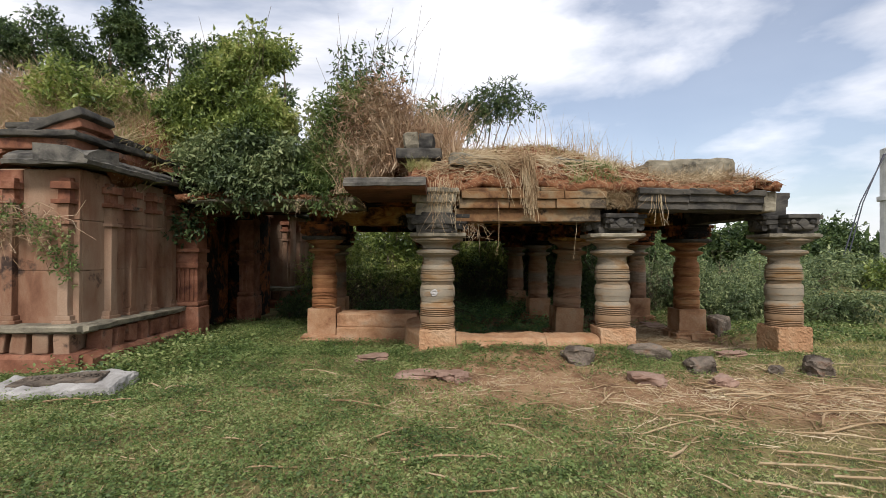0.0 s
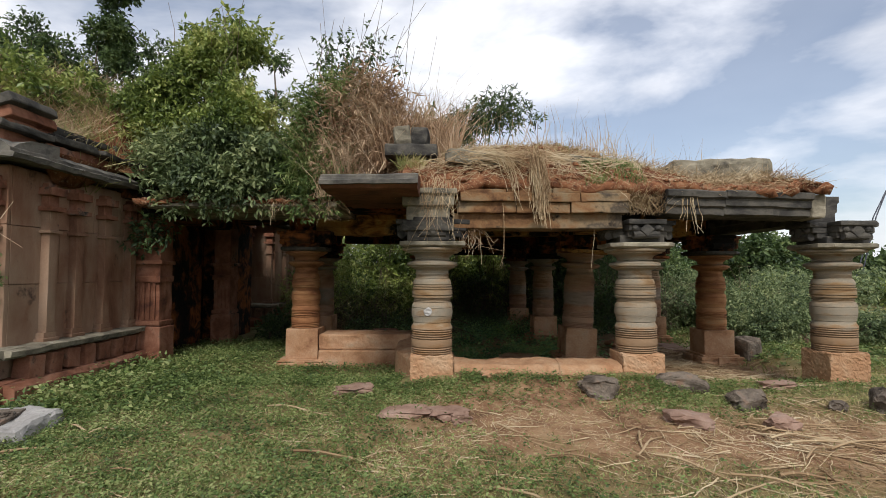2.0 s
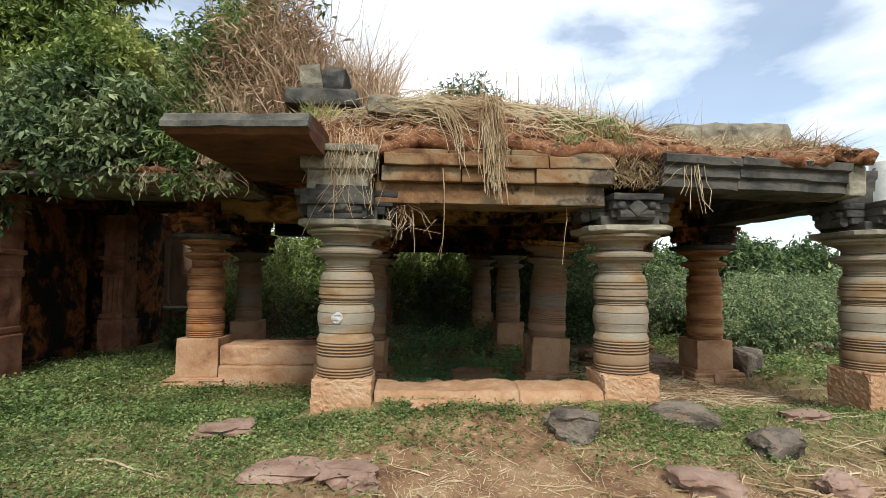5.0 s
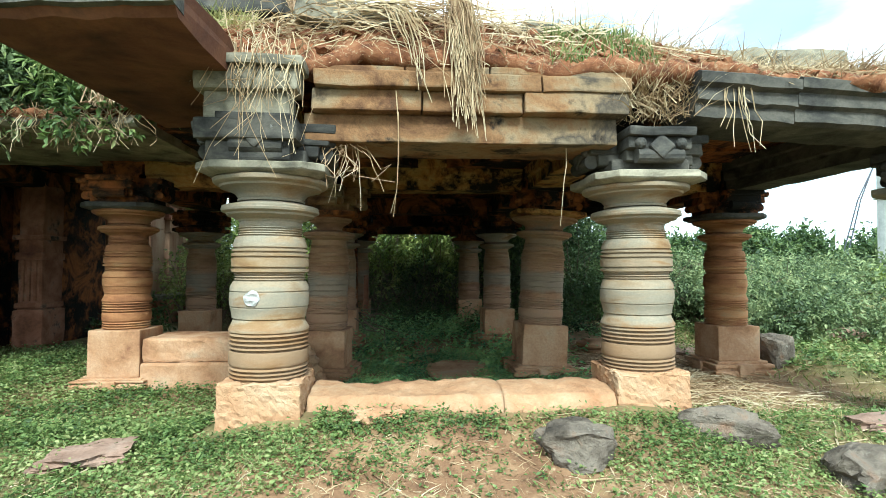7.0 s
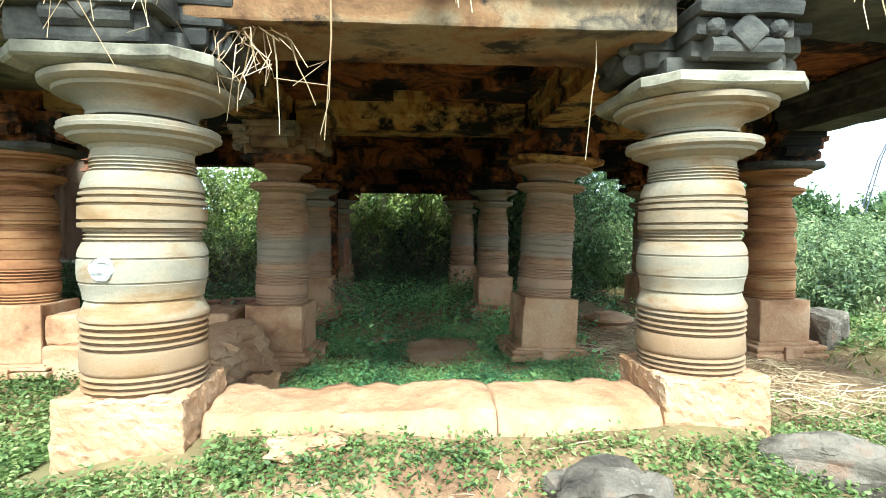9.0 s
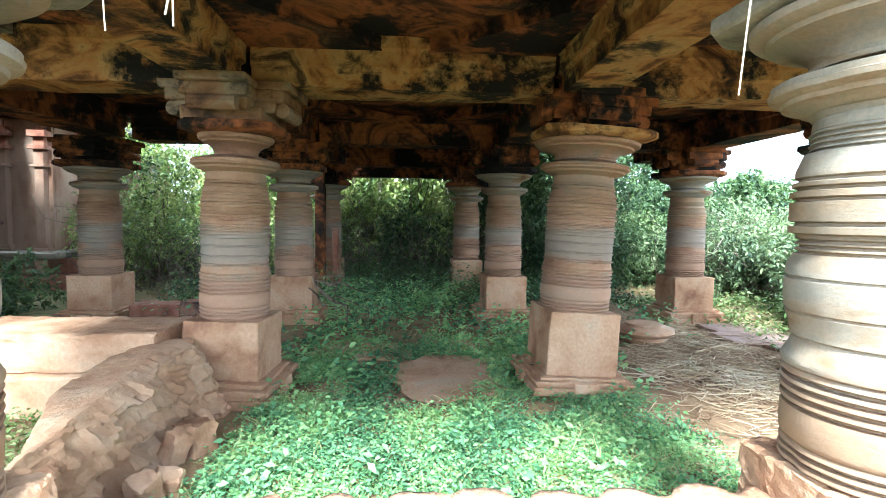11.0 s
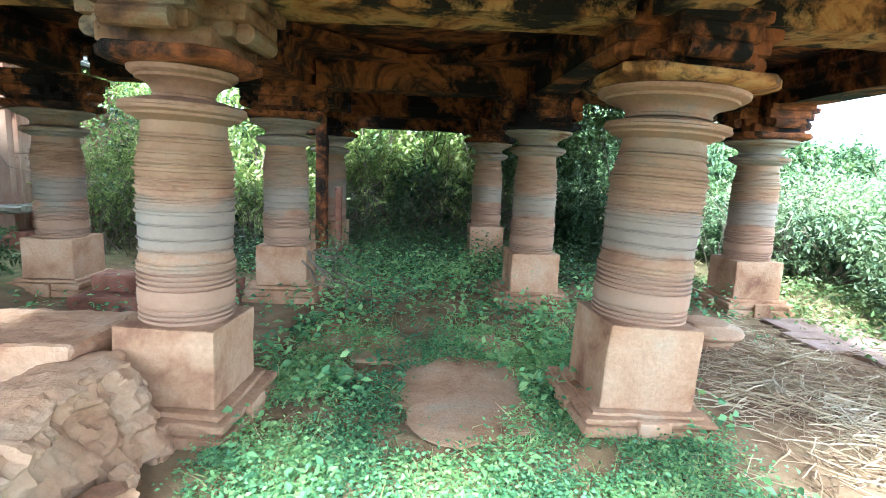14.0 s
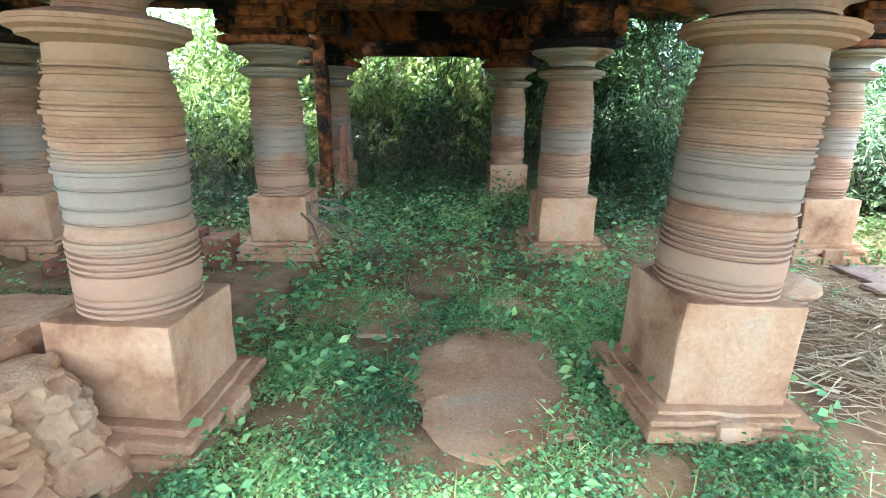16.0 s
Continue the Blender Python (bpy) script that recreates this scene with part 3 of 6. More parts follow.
P_FRONT = make_pillar("front", (ROUGHCUT, SOAP, SOAP, LICHEN, DARK), "turned grey-green soapstone pillar on a rough square block, blackened bracket on top", 0.0, 1.0, 0.276)
P_FRONT.matrix_world = pose(-0.09, 8.05, FLOOR, 0, 0.3, 1)
put(P_FRONT, 2.75, 8.2, 90, lean=(-0.3, 0))
put(P_FRONT, 5.6, 8.32, 181, "turned stone pillar standing free at the hall's corner, with a broken lichen-grey cap")
bm = bmesh.new()
bmesh.ops.create_icosphere(bm, subdivisions=3, radius=0.05)
for v in bm.verts:
    v.co = Vector((v.co.x * 1.1, v.co.y * 0.16, v.co.z)) + 0.014 * noise.noise_vector(v.co * 30)
bmesh.ops.transform(bm, matrix=pose(-0.055, -0.274, 1.2), verts=bm.verts[:])
part("plaster_patch", bm, PALE, P_FRONT, "pale plaster patch on the belly")
P_RED = make_pillar("inner", (EARTHY, RUST, RUST, DARK, SOOT_SHADE), "turned stone pillar stained orange by earth, on a smooth square block", 0.4, 4.0, 0.262, half=0.29, foot=0.09)
P_RED.matrix_world = pose(-2.49, 10.68, FLOOR + 0.05, 0, 0, 1)
P_IN = make_pillar("inner", (EARTHY, TAN, TAN, SOOT_SHADE, COURSE), "turned stone pillar with an orange-stained block and a worn, blackened cap", 0.25, 7.0, 0.266, True, dish=0.72)
P_IN.matrix_world = pose(-0.135, 10.87, FLOOR, 0, 1.2, -4)
P_IN2 = make_pillar("inner", (EARTHY, TAN, TAN, BEAM, SOOT_SHADE), "leaning turned stone pillar with an orange-stained block on a low plinth", 0.15, 9.0, 0.298, True, 0.298, 0.11)
P_IN2.matrix_world = pose(2.66, 11.03, FLOOR + 0.03, 0, 3.2, 2)
P_OUT = make_pillar("inner", (EARTHY, RUST, RUST, DARK, SOOT_SHADE), "turned rust-stained stone pillar on a moulded plinth at the hall's side", 0.1, 17.0, 0.268)
P_OUT.matrix_world = pose(5.28, 10.98, FLOOR, 0, 0, 180)
P_DEEP = make_pillar("inner", (EARTHY, TAN, SOAP, SOOT_SHADE, SOOT_SHADE), "turned stone pillar in the hall's shade, orange block on a moulded plinth", -0.2, 11.0, 0.265, True)
P_DEEP.matrix_world = pose(-0.32, 13.88, FLOOR, 0, 0, 1)
put(P_DEEP, 2.61, 13.9, 91)
put(P_DEEP, 5.28, 13.85, 180)
put(P_DEEP, -2.9, 13.9, 270)
put(P_DEEP, -0.3, 16.7, 90)
put(P_DEEP, 2.4, 16.7, 180)

# ---- beams, eaves and ceiling of the hall ----
BEAM_PROFILE = [(0.20, 0.0), (0.20, 0.13), (0.235, 0.15), (0.235, 0.27), (0.26, 0.29), (0.26, 0.38), (-0.26, 0.38), (-0.26, 0.29), (-0.235, 0.27), (-0.235, 0.15), (-0.20, 0.13), (-0.20, 0.0)]
LIFT = FLOOR + 2.415


def beam(p, q, mat, label):
    bm = sweep(bmesh.new(), BEAM_PROFILE, (*p, LIFT), (*q, LIFT), 14, 0.010)
    ob = part("stone_beam", bm, mat)
    tagged(ob, label, "beam", "stone beams of the hall", "")
    return ob


XS, YS = (-2.6, -0.2, 2.66, 5.35), (8.12, 10.95, 13.88, 16.7)
# inner rows take the stone whose colour holds soot and shade
for j in (1, 2, 3):
    for i in range(3):
        if j == 3 and i != 1:
            continue
        beam((XS[i] + 0.262, YS[j]), (XS[i + 1] - 0.262, YS[j]), BEAM if j == 1 else SOOT_SHADE, "ochre stone beam spanning two pillars" if j == 1 else "sooty red-brown stone beam spanning two pillars, darkened for shade")
for i in range(4):
    for j in range(3):
        if i == 0 and j != 1 or i == 3 and j == 2:
            continue
        beam((XS[i], YS[j] - (0.25 if j else -0.05)), (XS[i], YS[j + 1] - 0.25), (DARK if i == 3 else BEAM) if j == 0 else SOOT_SHADE, ("blackened stone beam at the hall's side" if i == 3 else "ochre stone cross beam over the hall") if j == 0 else "sooty stone cross beam over the hall, darkened for shade")

beam((XS[3], YS[2] - 0.24), (XS[3], YS[2] + 1.5), SOOT_SHADE, "broken end of a sooty stone beam at the hall's rear corner, darkened for shade")


def build_ceiling():
    bm = bmesh.new()
    y = 8.1
    k = 0
    while y < 17.2:
        w = (0.62, 0.75, 0.55, 0.7)[k % 4]
        for x0, x1 in ((-3.2, -0.2), (-0.19, 2.66), (2.67, 5.8)):
            if (y < 9.4 or y > 14.2) and x0 < -3 or x0 > 2 and y > 16.3:
                continue
            x1 = 5.2 if x1 > 5 and y < 9.3 else x1
            block(bm, (x0, y, LIFT + 0.384 + 0.012 * ((k * 7) % 3)), (x1, y + w - 0.01, LIFT + 0.55), 0.02, 0.01, 0.4)
        y += w
        k += 1
    # corner slabs of the two middle bays
    for x0, x1, y0, y1 in ((0.05, 2.4, 8.45, 10.7), (0.05, 2.4, 11.2, 13.6)):
        cx, cy = (x0 + x1) / 2, (y0 + y1) / 2
        for sx, sy in ((-1, -1), (1, -1), (1, 1), (-1, 1)):
            ax, ay = cx + sx * (x1 - x0) / 2, cy + sy * (y1 - y0) / 2
            tri = [(ax, ay), (ax - sx * 1.0, ay), (ax, ay - sy * 1.0)]
            lo = [bm.verts.new((px, py, LIFT + 0.27)) for px, py in tri]
            hi = [bm.verts.new((px, py, LIFT + 0.38)) for px, py in tri]
            for i in range(3):
                bm.faces.new((lo[i], lo[(i + 1) % 3], hi[(i + 1) % 3], hi[i]))
            bm.faces.new(lo)
            bm.faces.new(hi)
    bmesh.ops.recalc_face_normals(bm, faces=bm.faces[:])
    tagged(part("ceiling", bm, SOOT_SHADE), "ceiling of sooty stone slabs with corner slabs, darkened for shade", "ceiling", kind="structure")


build_ceiling()


def eaves():
    # stepped courses between the two front pillars
    ob = thing("eave_courses", (0, 0, 0), "ochre stone beam of stepped courses over the entrance", "beam")
    rnd = random.Random(3)
    for z0, z1, front, cuts in ((2.02, 2.22, 7.84, (0.2, 2.45)), (2.217, 2.365, 7.74, (0.26, 1.02, 1.74, 2.5)), (2.362, 2.48, 7.68, (0.28, 1.3, 1.86, 2.52)), (2.478, 2.54, 7.74, (0.28, 0.9, 1.5, 2.0, 2.5))):
        for a, b in zip(cuts[:-1], cuts[1:]):
            f = front + rnd.uniform(-0.03, 0.02)
            part("stone_course", block(bmesh.new(), (a, f, z0), (b - 0.008, 8.36, z1 + rnd.uniform(-0.006, 0.0)), 0.014, 0.009, 0.14), COURSE, ob)
    # stack over the first pillar
    ob = thing("corner_stack", (0, 0, 0), "lichen-grey stack of stone courses on the front pillar", "cornice")
    for z0, z1, e, mt in ((1.835, 1.97, 0.10, DARK), (1.968, 2.10, 0.04, DARK), (2.098, 2.29, 0.09, LICHEN), (2.288, 2.44, 0.04, LICHEN), (2.438, 2.51, 0.0, LICHEN)):
        part("stone_course", block(bmesh.new(), (-0.50 + e, 7.52 + e, z0), (0.24 - e, 7.80, z1), 0.02, 0.009, 0.1), mt, ob)
    # long eave to the corner pillar
    ob = thing("long_eave", (0, 0, 0), "blackened stone eave beam with stepped mouldings", "beam")
    prof = [(0.0, 0.0), (0.06, 0.02), (0.06, 0.11), (0.10, 0.13), (0.10, 0.22), (0.15, 0.24), (0.16, 0.31), (0.12, 0.33), (-0.45, 0.33), (-0.45, 0.0)]
    for a, b in ((2.98, 3.78), (3.785, 5.0)):
        part("eave_stone", sweep(bmesh.new(), prof, (a, 7.78 + 0.09 * (a - 3), 2.20), (b, 7.78 + 0.09 * (b - 3), 2.18), 14, 0.010, (0, -1, 0)), DARK, ob)
    part("end_stone", block(bmesh.new(), (5.005, 7.86, 2.17), (5.2, 8.35, 2.5), 0.03, 0.02, 0.1), LICHEN, ob)
    # broad sloping slab left of the entrance
    ob = thing("eave_slab", (0, 0, 0), "broad stone eave slab with a lichen-spotted rim", "slab")
    prof = [(0.0, 0.0), (0.06, 0.05), (0.06, 0.10), (0.02, 0.11), (0.02, 0.15), (-0.10, 0.18), (-0.5, 0.22), (-2.2, 0.26), (-2.2, 0.05), (-0.3, -0.015)]
    part("slab", sweep(bmesh.new(), prof, (-1.35, 6.95, 2.40), (-0.235, 6.86, 2.40), 14, 0.012, (0, -1, 0)), SLABRED, ob)
    part("rim", sweep(bmesh.new(), [(0.0, 0.035), (0.085, 0.04), (0.09, 0.085), (0.065, 0.095), (0.06, 0.115), (0.04, 0.12), (0.04, 0.15), (0.0, 0.165), (-0.05, 0.17), (-0.05, 0.035)], (-1.36, 6.95, 2.40), (-0.228, 6.858, 2.40), 26, 0.008, (0, -1, 0)), EAVE, ob, "grey moulded rim with white lichen")
    # lower slab of the left wing
    ob = thing("wing_eave", (0, 0, 0), "weathered stone eave of the hall's side wing", "slab")
    for a, b in ((-4.6, -3.3), (-3.295, -1.6)):
        part("slab", sweep(bmesh.new(), [(0.0, 0.0), (0.05, 0.03), (0.05, 0.07), (0.0, 0.08), (0.0, 0.11), (-0.2, 0.14), (-1.9, 0.2), (-1.9, 0.0)], (a, 9.15, 2.44), (b, 9.1, 2.44), 14, 0.012, (0, -1, 0)), LICHEN, ob)
    # two upright stones and a rounded slab left on the roof
    ob = thing("parapet_stone", (0, 0, 0), "pale upright parapet stone standing on the roof edge", "stone", "stones on the roof")
    part("stone", block(bmesh.new(), (-0.64, 8.12, 3.22), (-0.41, 8.45, 3.50), 0.05, 0.02, 0.07, pose(0, 0, 0, 3, -4, 8)), LICHEN, ob)
    ob = thing("parapet_stone", (0, 0, 0), "pale upright parapet stone standing on the roof edge", "stone", "stones on the roof")
    part("stone", block(bmesh.new(), (-0.385, 8.14, 3.21), (-0.14, 8.45, 3.47), 0.05, 0.02, 0.07, pose(0, 0, 0, -4, 5, -7)), DARK, ob)
    ob = thing("ledge_stone", (0, 0, 0), "blackened ledge stone under the parapet stones", "stone", "stones on the roof")
    part("stone", block(bmesh.new(), (-0.75, 8.05, 3.04), (-0.02, 8.5, 3.215), 0.03, 0.012, 0.1), DARK, ob)
    for lo, hi, nm, mt, tl in (((0.1, 7.88, 2.9), (0.85, 8.5, 3.08), "roof stone slab tilted under dry creepers", LICHEN, 6), ((1.8, 8.1, 2.86), (2.5, 8.6, 3.05), "rounded grey stone slab on the roof", LICHEN, 12), ((3.5, 8.6, 2.86), (5.0, 9.6, 3.15), "broad rounded slab on the roof with yellow lichen", LICHEN, -2)):
        ob = thing("roof_slab", (0, 0, 0), nm, "stone", "stones on the roof")
        part("stone", block(bmesh.new(), lo, hi, 0.09, 0.03, 0.1, pose(0, 0, 0, 0, tl, 0)), mt, ob)


eaves()


def roof_h(x, y):
    """Top of the earth heaped on the roof."""
    f = 0.42 * sstep(7.62, 8.05, y) + 0.5 * sstep(7.9, 9.4, y)
    g = 1 - 0.62 * sstep(2.0, 3.6, x) - 0.25 * sstep(4.6, 5.3, x)
    back = 1 - 0.7 * sstep(15, 17.4, y)
    z = 2.53 + f * g * back + 0.05 * np.sin(3.1 * x + y) * np.cos(2.7 * y) + 0.03 * np.sin(7.3 * x) * np.sin(6.1 * y + 1)
    left = sstep(-0.5, -1.3, x)
    zl = 2.62 + 0.6 * sstep(9.1, 10.6, y) + 0.05 * np.sin(3 * x + 2 * y)
    return z * (1 - left) + zl * left


def build_roof_earth():
    xs, ys = np.arange(-4.8, 5.26, 0.09), np.arange(7.7, 17.41, 0.09)
    X, Y = np.meshgrid(xs, ys)
    edge = 7.7 + 1.45 * sstep(-0.45, -0.6, X) + 0.12 * sstep(3, 5, X)
    Y = np.maximum(Y, edge + 0.02 * (Y - 7.7))
    rear = np.where(X < -0.55, 14.6, 17.0)
    Y = np.minimum(Y, rear + 0.01 * (Y - 7.7))
    Z = roof_h(X, Y)
    J = np.random.RandomState(4).normal(scale=0.016, size=X.shape)
    V = np.stack([X, Y, Z + J], -1).reshape(-1, 3)
    nx, ny = len(xs), len(ys)
    i = (np.arange(ny - 1)[:, None] * nx + np.arange(nx - 1)[None]).ravel()
    F = np.stack([i, i + 1, i + nx + 1, i + nx], 1)
    ob = from_arrays("roof_earth", V, F, EARTH)
    smooth(ob)
    # a skirt closes the heap down to the slabs
    m = ob.modifiers.new("thick", "SOLIDIFY")
    m.thickness, m.offset = 0.12, -1
    tagged(ob, "heap of red earth lying on the hall's roof", "roof", kind="structure")


build_roof_earth()


# ---- sill, bench, rubble ----
def scalloped(name, x0, x1, y0, y1, z0, z1, mat, label, depth=0.03, pitch=0.27, seed=0.0, joint=None):
    """A long threshold stone whose back edge is worn into scallops."""
    ob = thing(name, (0, 0, 0), label, "threshold")
    spans = [(x0, x1)] if joint is None else [(x0, joint), (joint + 0.008, x1)]
    for a, b in spans:
        bm = bmesh.new()
        nx, ny = int((b - a) / 0.025), 14
        top = []
        for i in range(nx + 1):
            x = a + (b - a) * i / nx
            bite = depth * (0.5 + 0.5 * math.cos(2 * math.pi * (x + seed) / pitch)) ** 2
            row = [bm.verts.new((x, y0 - 0.05, z0)), bm.verts.new((x, y0 - 0.02 + 0.015 * noise.noise(Vector((x * 4, 1, 2))), z1 - 0.12))]
            for j in range(ny + 1):
                y = y0 + (y1 - bite * 2 - y0) * j / ny
                n_ = 0.03 * noise.noise(Vector((x * 2.5, y * 3, seed))) + 0.014 * noise.noise(Vector((x * 11, y * 11, seed))) + 0.008 * noise.noise(Vector((x * 31, y * 31, seed)))
                row.append(bm.verts.new((x, y, z1 - (0.05 if j == 0 else 0) + n_ + 0.03 * j / ny)))
            row.append(bm.verts.new((x, y1, z0)))
            top.append(row)
        for i in range(nx):
            for j in range(len(top[0]) - 1):
                bm.faces.new((top[i][j], top[i + 1][j], top[i + 1][j + 1], top[i][j + 1]))
        bm.faces.new(top[0])
        bm.faces.new(top[-1][::-1])
        bmesh.ops.recalc_face_normals(bm, faces=bm.faces[:])
        smooth(part("stone", bm, mat, ob))
    return ob


scalloped("threshold", 0.21, 2.46, 7.93, 8.38, -0.2, 0.20, ROUGHCUT, "worn orange threshold stone with a scalloped edge between two pillars", 0.035, 0.24, 0.05, 1.62)


def bench():
    ob = thing("stone_bench", (0, 0, 0), "low orange stone bench wall between two pillars", "bench")
    part("top_stone", block(bmesh.new(), (-2.18, 10.42, 0.02), (-0.52, 11.1, 0.30), 0.03, 0.014, 0.06, size=0.09), EARTHY, ob)
    part("base_stone", block(bmesh.new(), (-2.18, 10.36, -0.32), (-0.5, 11.05, 0.018), 0.03, 0.014, 0.12), EARTHY, ob)
    ob = thing("broken_wall", (0, 0, 0), "broken rubble wall of pale tan stone running between pillars", "wall")
    bm = bmesh.new()
    n, m, rows = 130, 44, []
    sect = [(-0.42, -0.42), (-0.40, 0.0), (-0.05, 0.04), (0.06, 0.0), (0.10, -0.14), (0.14, -0.26), (0.26, -0.44)]
    for i in range(n + 1):
        y = 8.36 + 2.2 * i / n
        top = 0.10 + 0.10 * float(sstep(9.0, 10.5, y)) + 0.02 * math.sin(2.7 * y)
        row = []
        for j in range(m + 1):
            f = j / m * (len(sect) - 1)
            k = min(int(f), len(sect) - 2)
            f -= k
            a, h = sect[k][0] + (sect[k + 1][0] - sect[k][0]) * f, sect[k][1] + (sect[k + 1][1] - sect[k][1]) * f
            p = Vector((-0.32 + (a if a > 0 else a * (0.1 + 0.9 * float(sstep(8.7, 9.8, y)))), y, top + h))
            broken = float(sstep(0.36, 0.56, j / m))
            q = Vector((p.x * 2, y * 3.4, p.z * 5.0))
            ridge = 1 - 2 * abs(noise.noise(q)) + 0.5 * (1 - 2 * abs(noise.noise(q * 2.3)))
            course = 0.5 + 0.5 * math.sin(p.z * 62 + 2.5 * noise.noise(Vector((0, y * 2.2, 0))))
            p.x += broken * (0.07 * (ridge - 0.9) + 0.022 * course + 0.05 * (noise.cell(Vector((3.1, y * 6.3, p.z * 9))) - 0.5))
            p.z += 0.02 * noise.noise(q) + 0.016 * noise.noise(p * 9) + 0.009 * noise.noise(p * 23) + 0.006 * noise.noise(p * 47)
            p.x += 0.012 * noise.noise(p * 19) + 0.008 * noise.noise(p * 41)
            row.append(bm.verts.new(p))
        rows.append(row)
    for i in range(n):
        for j in range(m):
            bm.faces.new((rows[i][j], rows[i + 1][j], rows[i + 1][j + 1], rows[i][j + 1]))
        bm.faces.new((rows[i][-1], rows[i + 1][-1], rows[i + 1][0], rows[i][0]))
    bm.faces.new(rows[0])
    bm.faces.new(rows[-1][::-1])
    bmesh.ops.recalc_face_normals(bm, faces=bm.faces[:])
    st = smooth(part("core_masonry", bm, ROUGHCUT, ob))
    st.data.set_sharp_from_angle(angle=radians(30))
    rnd = random.Random(8)
    for i in range(11):
        y = 8.55 + i * 0.18 + rnd.uniform(-0.05, 0.05)
        x, s = rnd.uniform(-0.12, 0.02), rnd.uniform(0.04, 0.09)
        z = -0.28 + rnd.uniform(0.06, 0.2)
        tm = pose(0, 0, 0, rnd.uniform(-15, 15), rnd.uniform(-10, 25), rnd.uniform(-40, 40))
        st = smooth(part("rubble_stone", block(bmesh.new(), (x - s, y - s, -0.36), (x + s, y + s, z), 0.02, 0.022, 0.045, tm, 0.05), EARTHY, ob))
        st.data.set_sharp_from_angle(angle=radians(40))


bench()


# ---- shrines ----
def pilaster(parent, x, y, z0, z1, ax, mat, w=0.16):
    """A flat pilaster with foot and capital; ax 0 faces -y, 1 faces +x."""
    bm = bmesh.new()

    def slab(a, d, lo, hi):
        if ax == 0:
            block(bm, (x - a, y - d, lo), (x + a, y + 0.01, hi), 0.008, 0.005, 0.2)
        else:
            block(bm, (x - 0.01, y - a, lo), (x + d, y + a, hi), 0.008, 0.005, 0.2)
    h = z1 - z0
    slab(w * 0.46, 0.11, z0 + 0.12, z0 + 0.68 * h)
    slab(w * 0.72, 0.15, z0 + 0.68 * h, z0 + 0.70 * h)
    slab(w * 0.5, 0.115, z0 + 0.70 * h, z0 + 0.82 * h)
    ob = part("pilaster", bm, mat, parent)
    bm = bmesh.new()
    slab(w * 0.85, 0.13, z0, z0 + 0.05)
    slab(w * 0.66, 0.11, z0 + 0.05, z0 + 0.12)
    part("foot", bm, mat, ob)
    bm = bmesh.new()
    slab(w * 0.85, 0.17, z0 + 0.82 * h, z0 + 0.85 * h)
    slab(w * 0.55, 0.10, z0 + 0.85 * h, z0 + 0.92 * h)
    slab(w * 0.9, 0.17, z0 + 0.92 * h, z0 + 0.97 * h)
    slab(w * 0.5, 0.09, z0 + 0.97 * h, z1)
    part("capital", bm, REDROCK, ob)
    return ob


def dentils(parent, p, q, n, z0, z1, mat, seed):
    rnd = random.Random(seed)
    for i in range(n):
        t = (i + 0.5) / n
        x, y = p[0] + (q[0] - p[0]) * t, p[1] + (q[1] - p[1]) * t
        s = 0.36 * math.hypot(q[0] - p[0], q[1] - p[1]) / n
        part("dentil", block(bmesh.new(), (x - s, y - s, z0 + rnd.uniform(-0.03, 0.02)), (x + s, y + s, z1), 0.02, 0.012, 0.1, pose(0, 0, 0, rnd.uniform(-5, 5), rnd.uniform(-5, 5), rnd.uniform(-7, 7))), mat, parent)


LEDGE = [(-0.3, 0.0), (0.02, 0.0), (0.05, 0.03), (0.12, 0.04), (0.13, 0.10), (0.09, 0.115), (-0.3, 0.13)]
CORNICE = [(-0.4, 0.0), (0.05, -0.02), (0.34, -0.05), (0.36, 0.01), (0.31, 0.03), (0.31, 0.07), (0.22, 0.13), (0.05, 0.2), (-0.4, 0.24)]


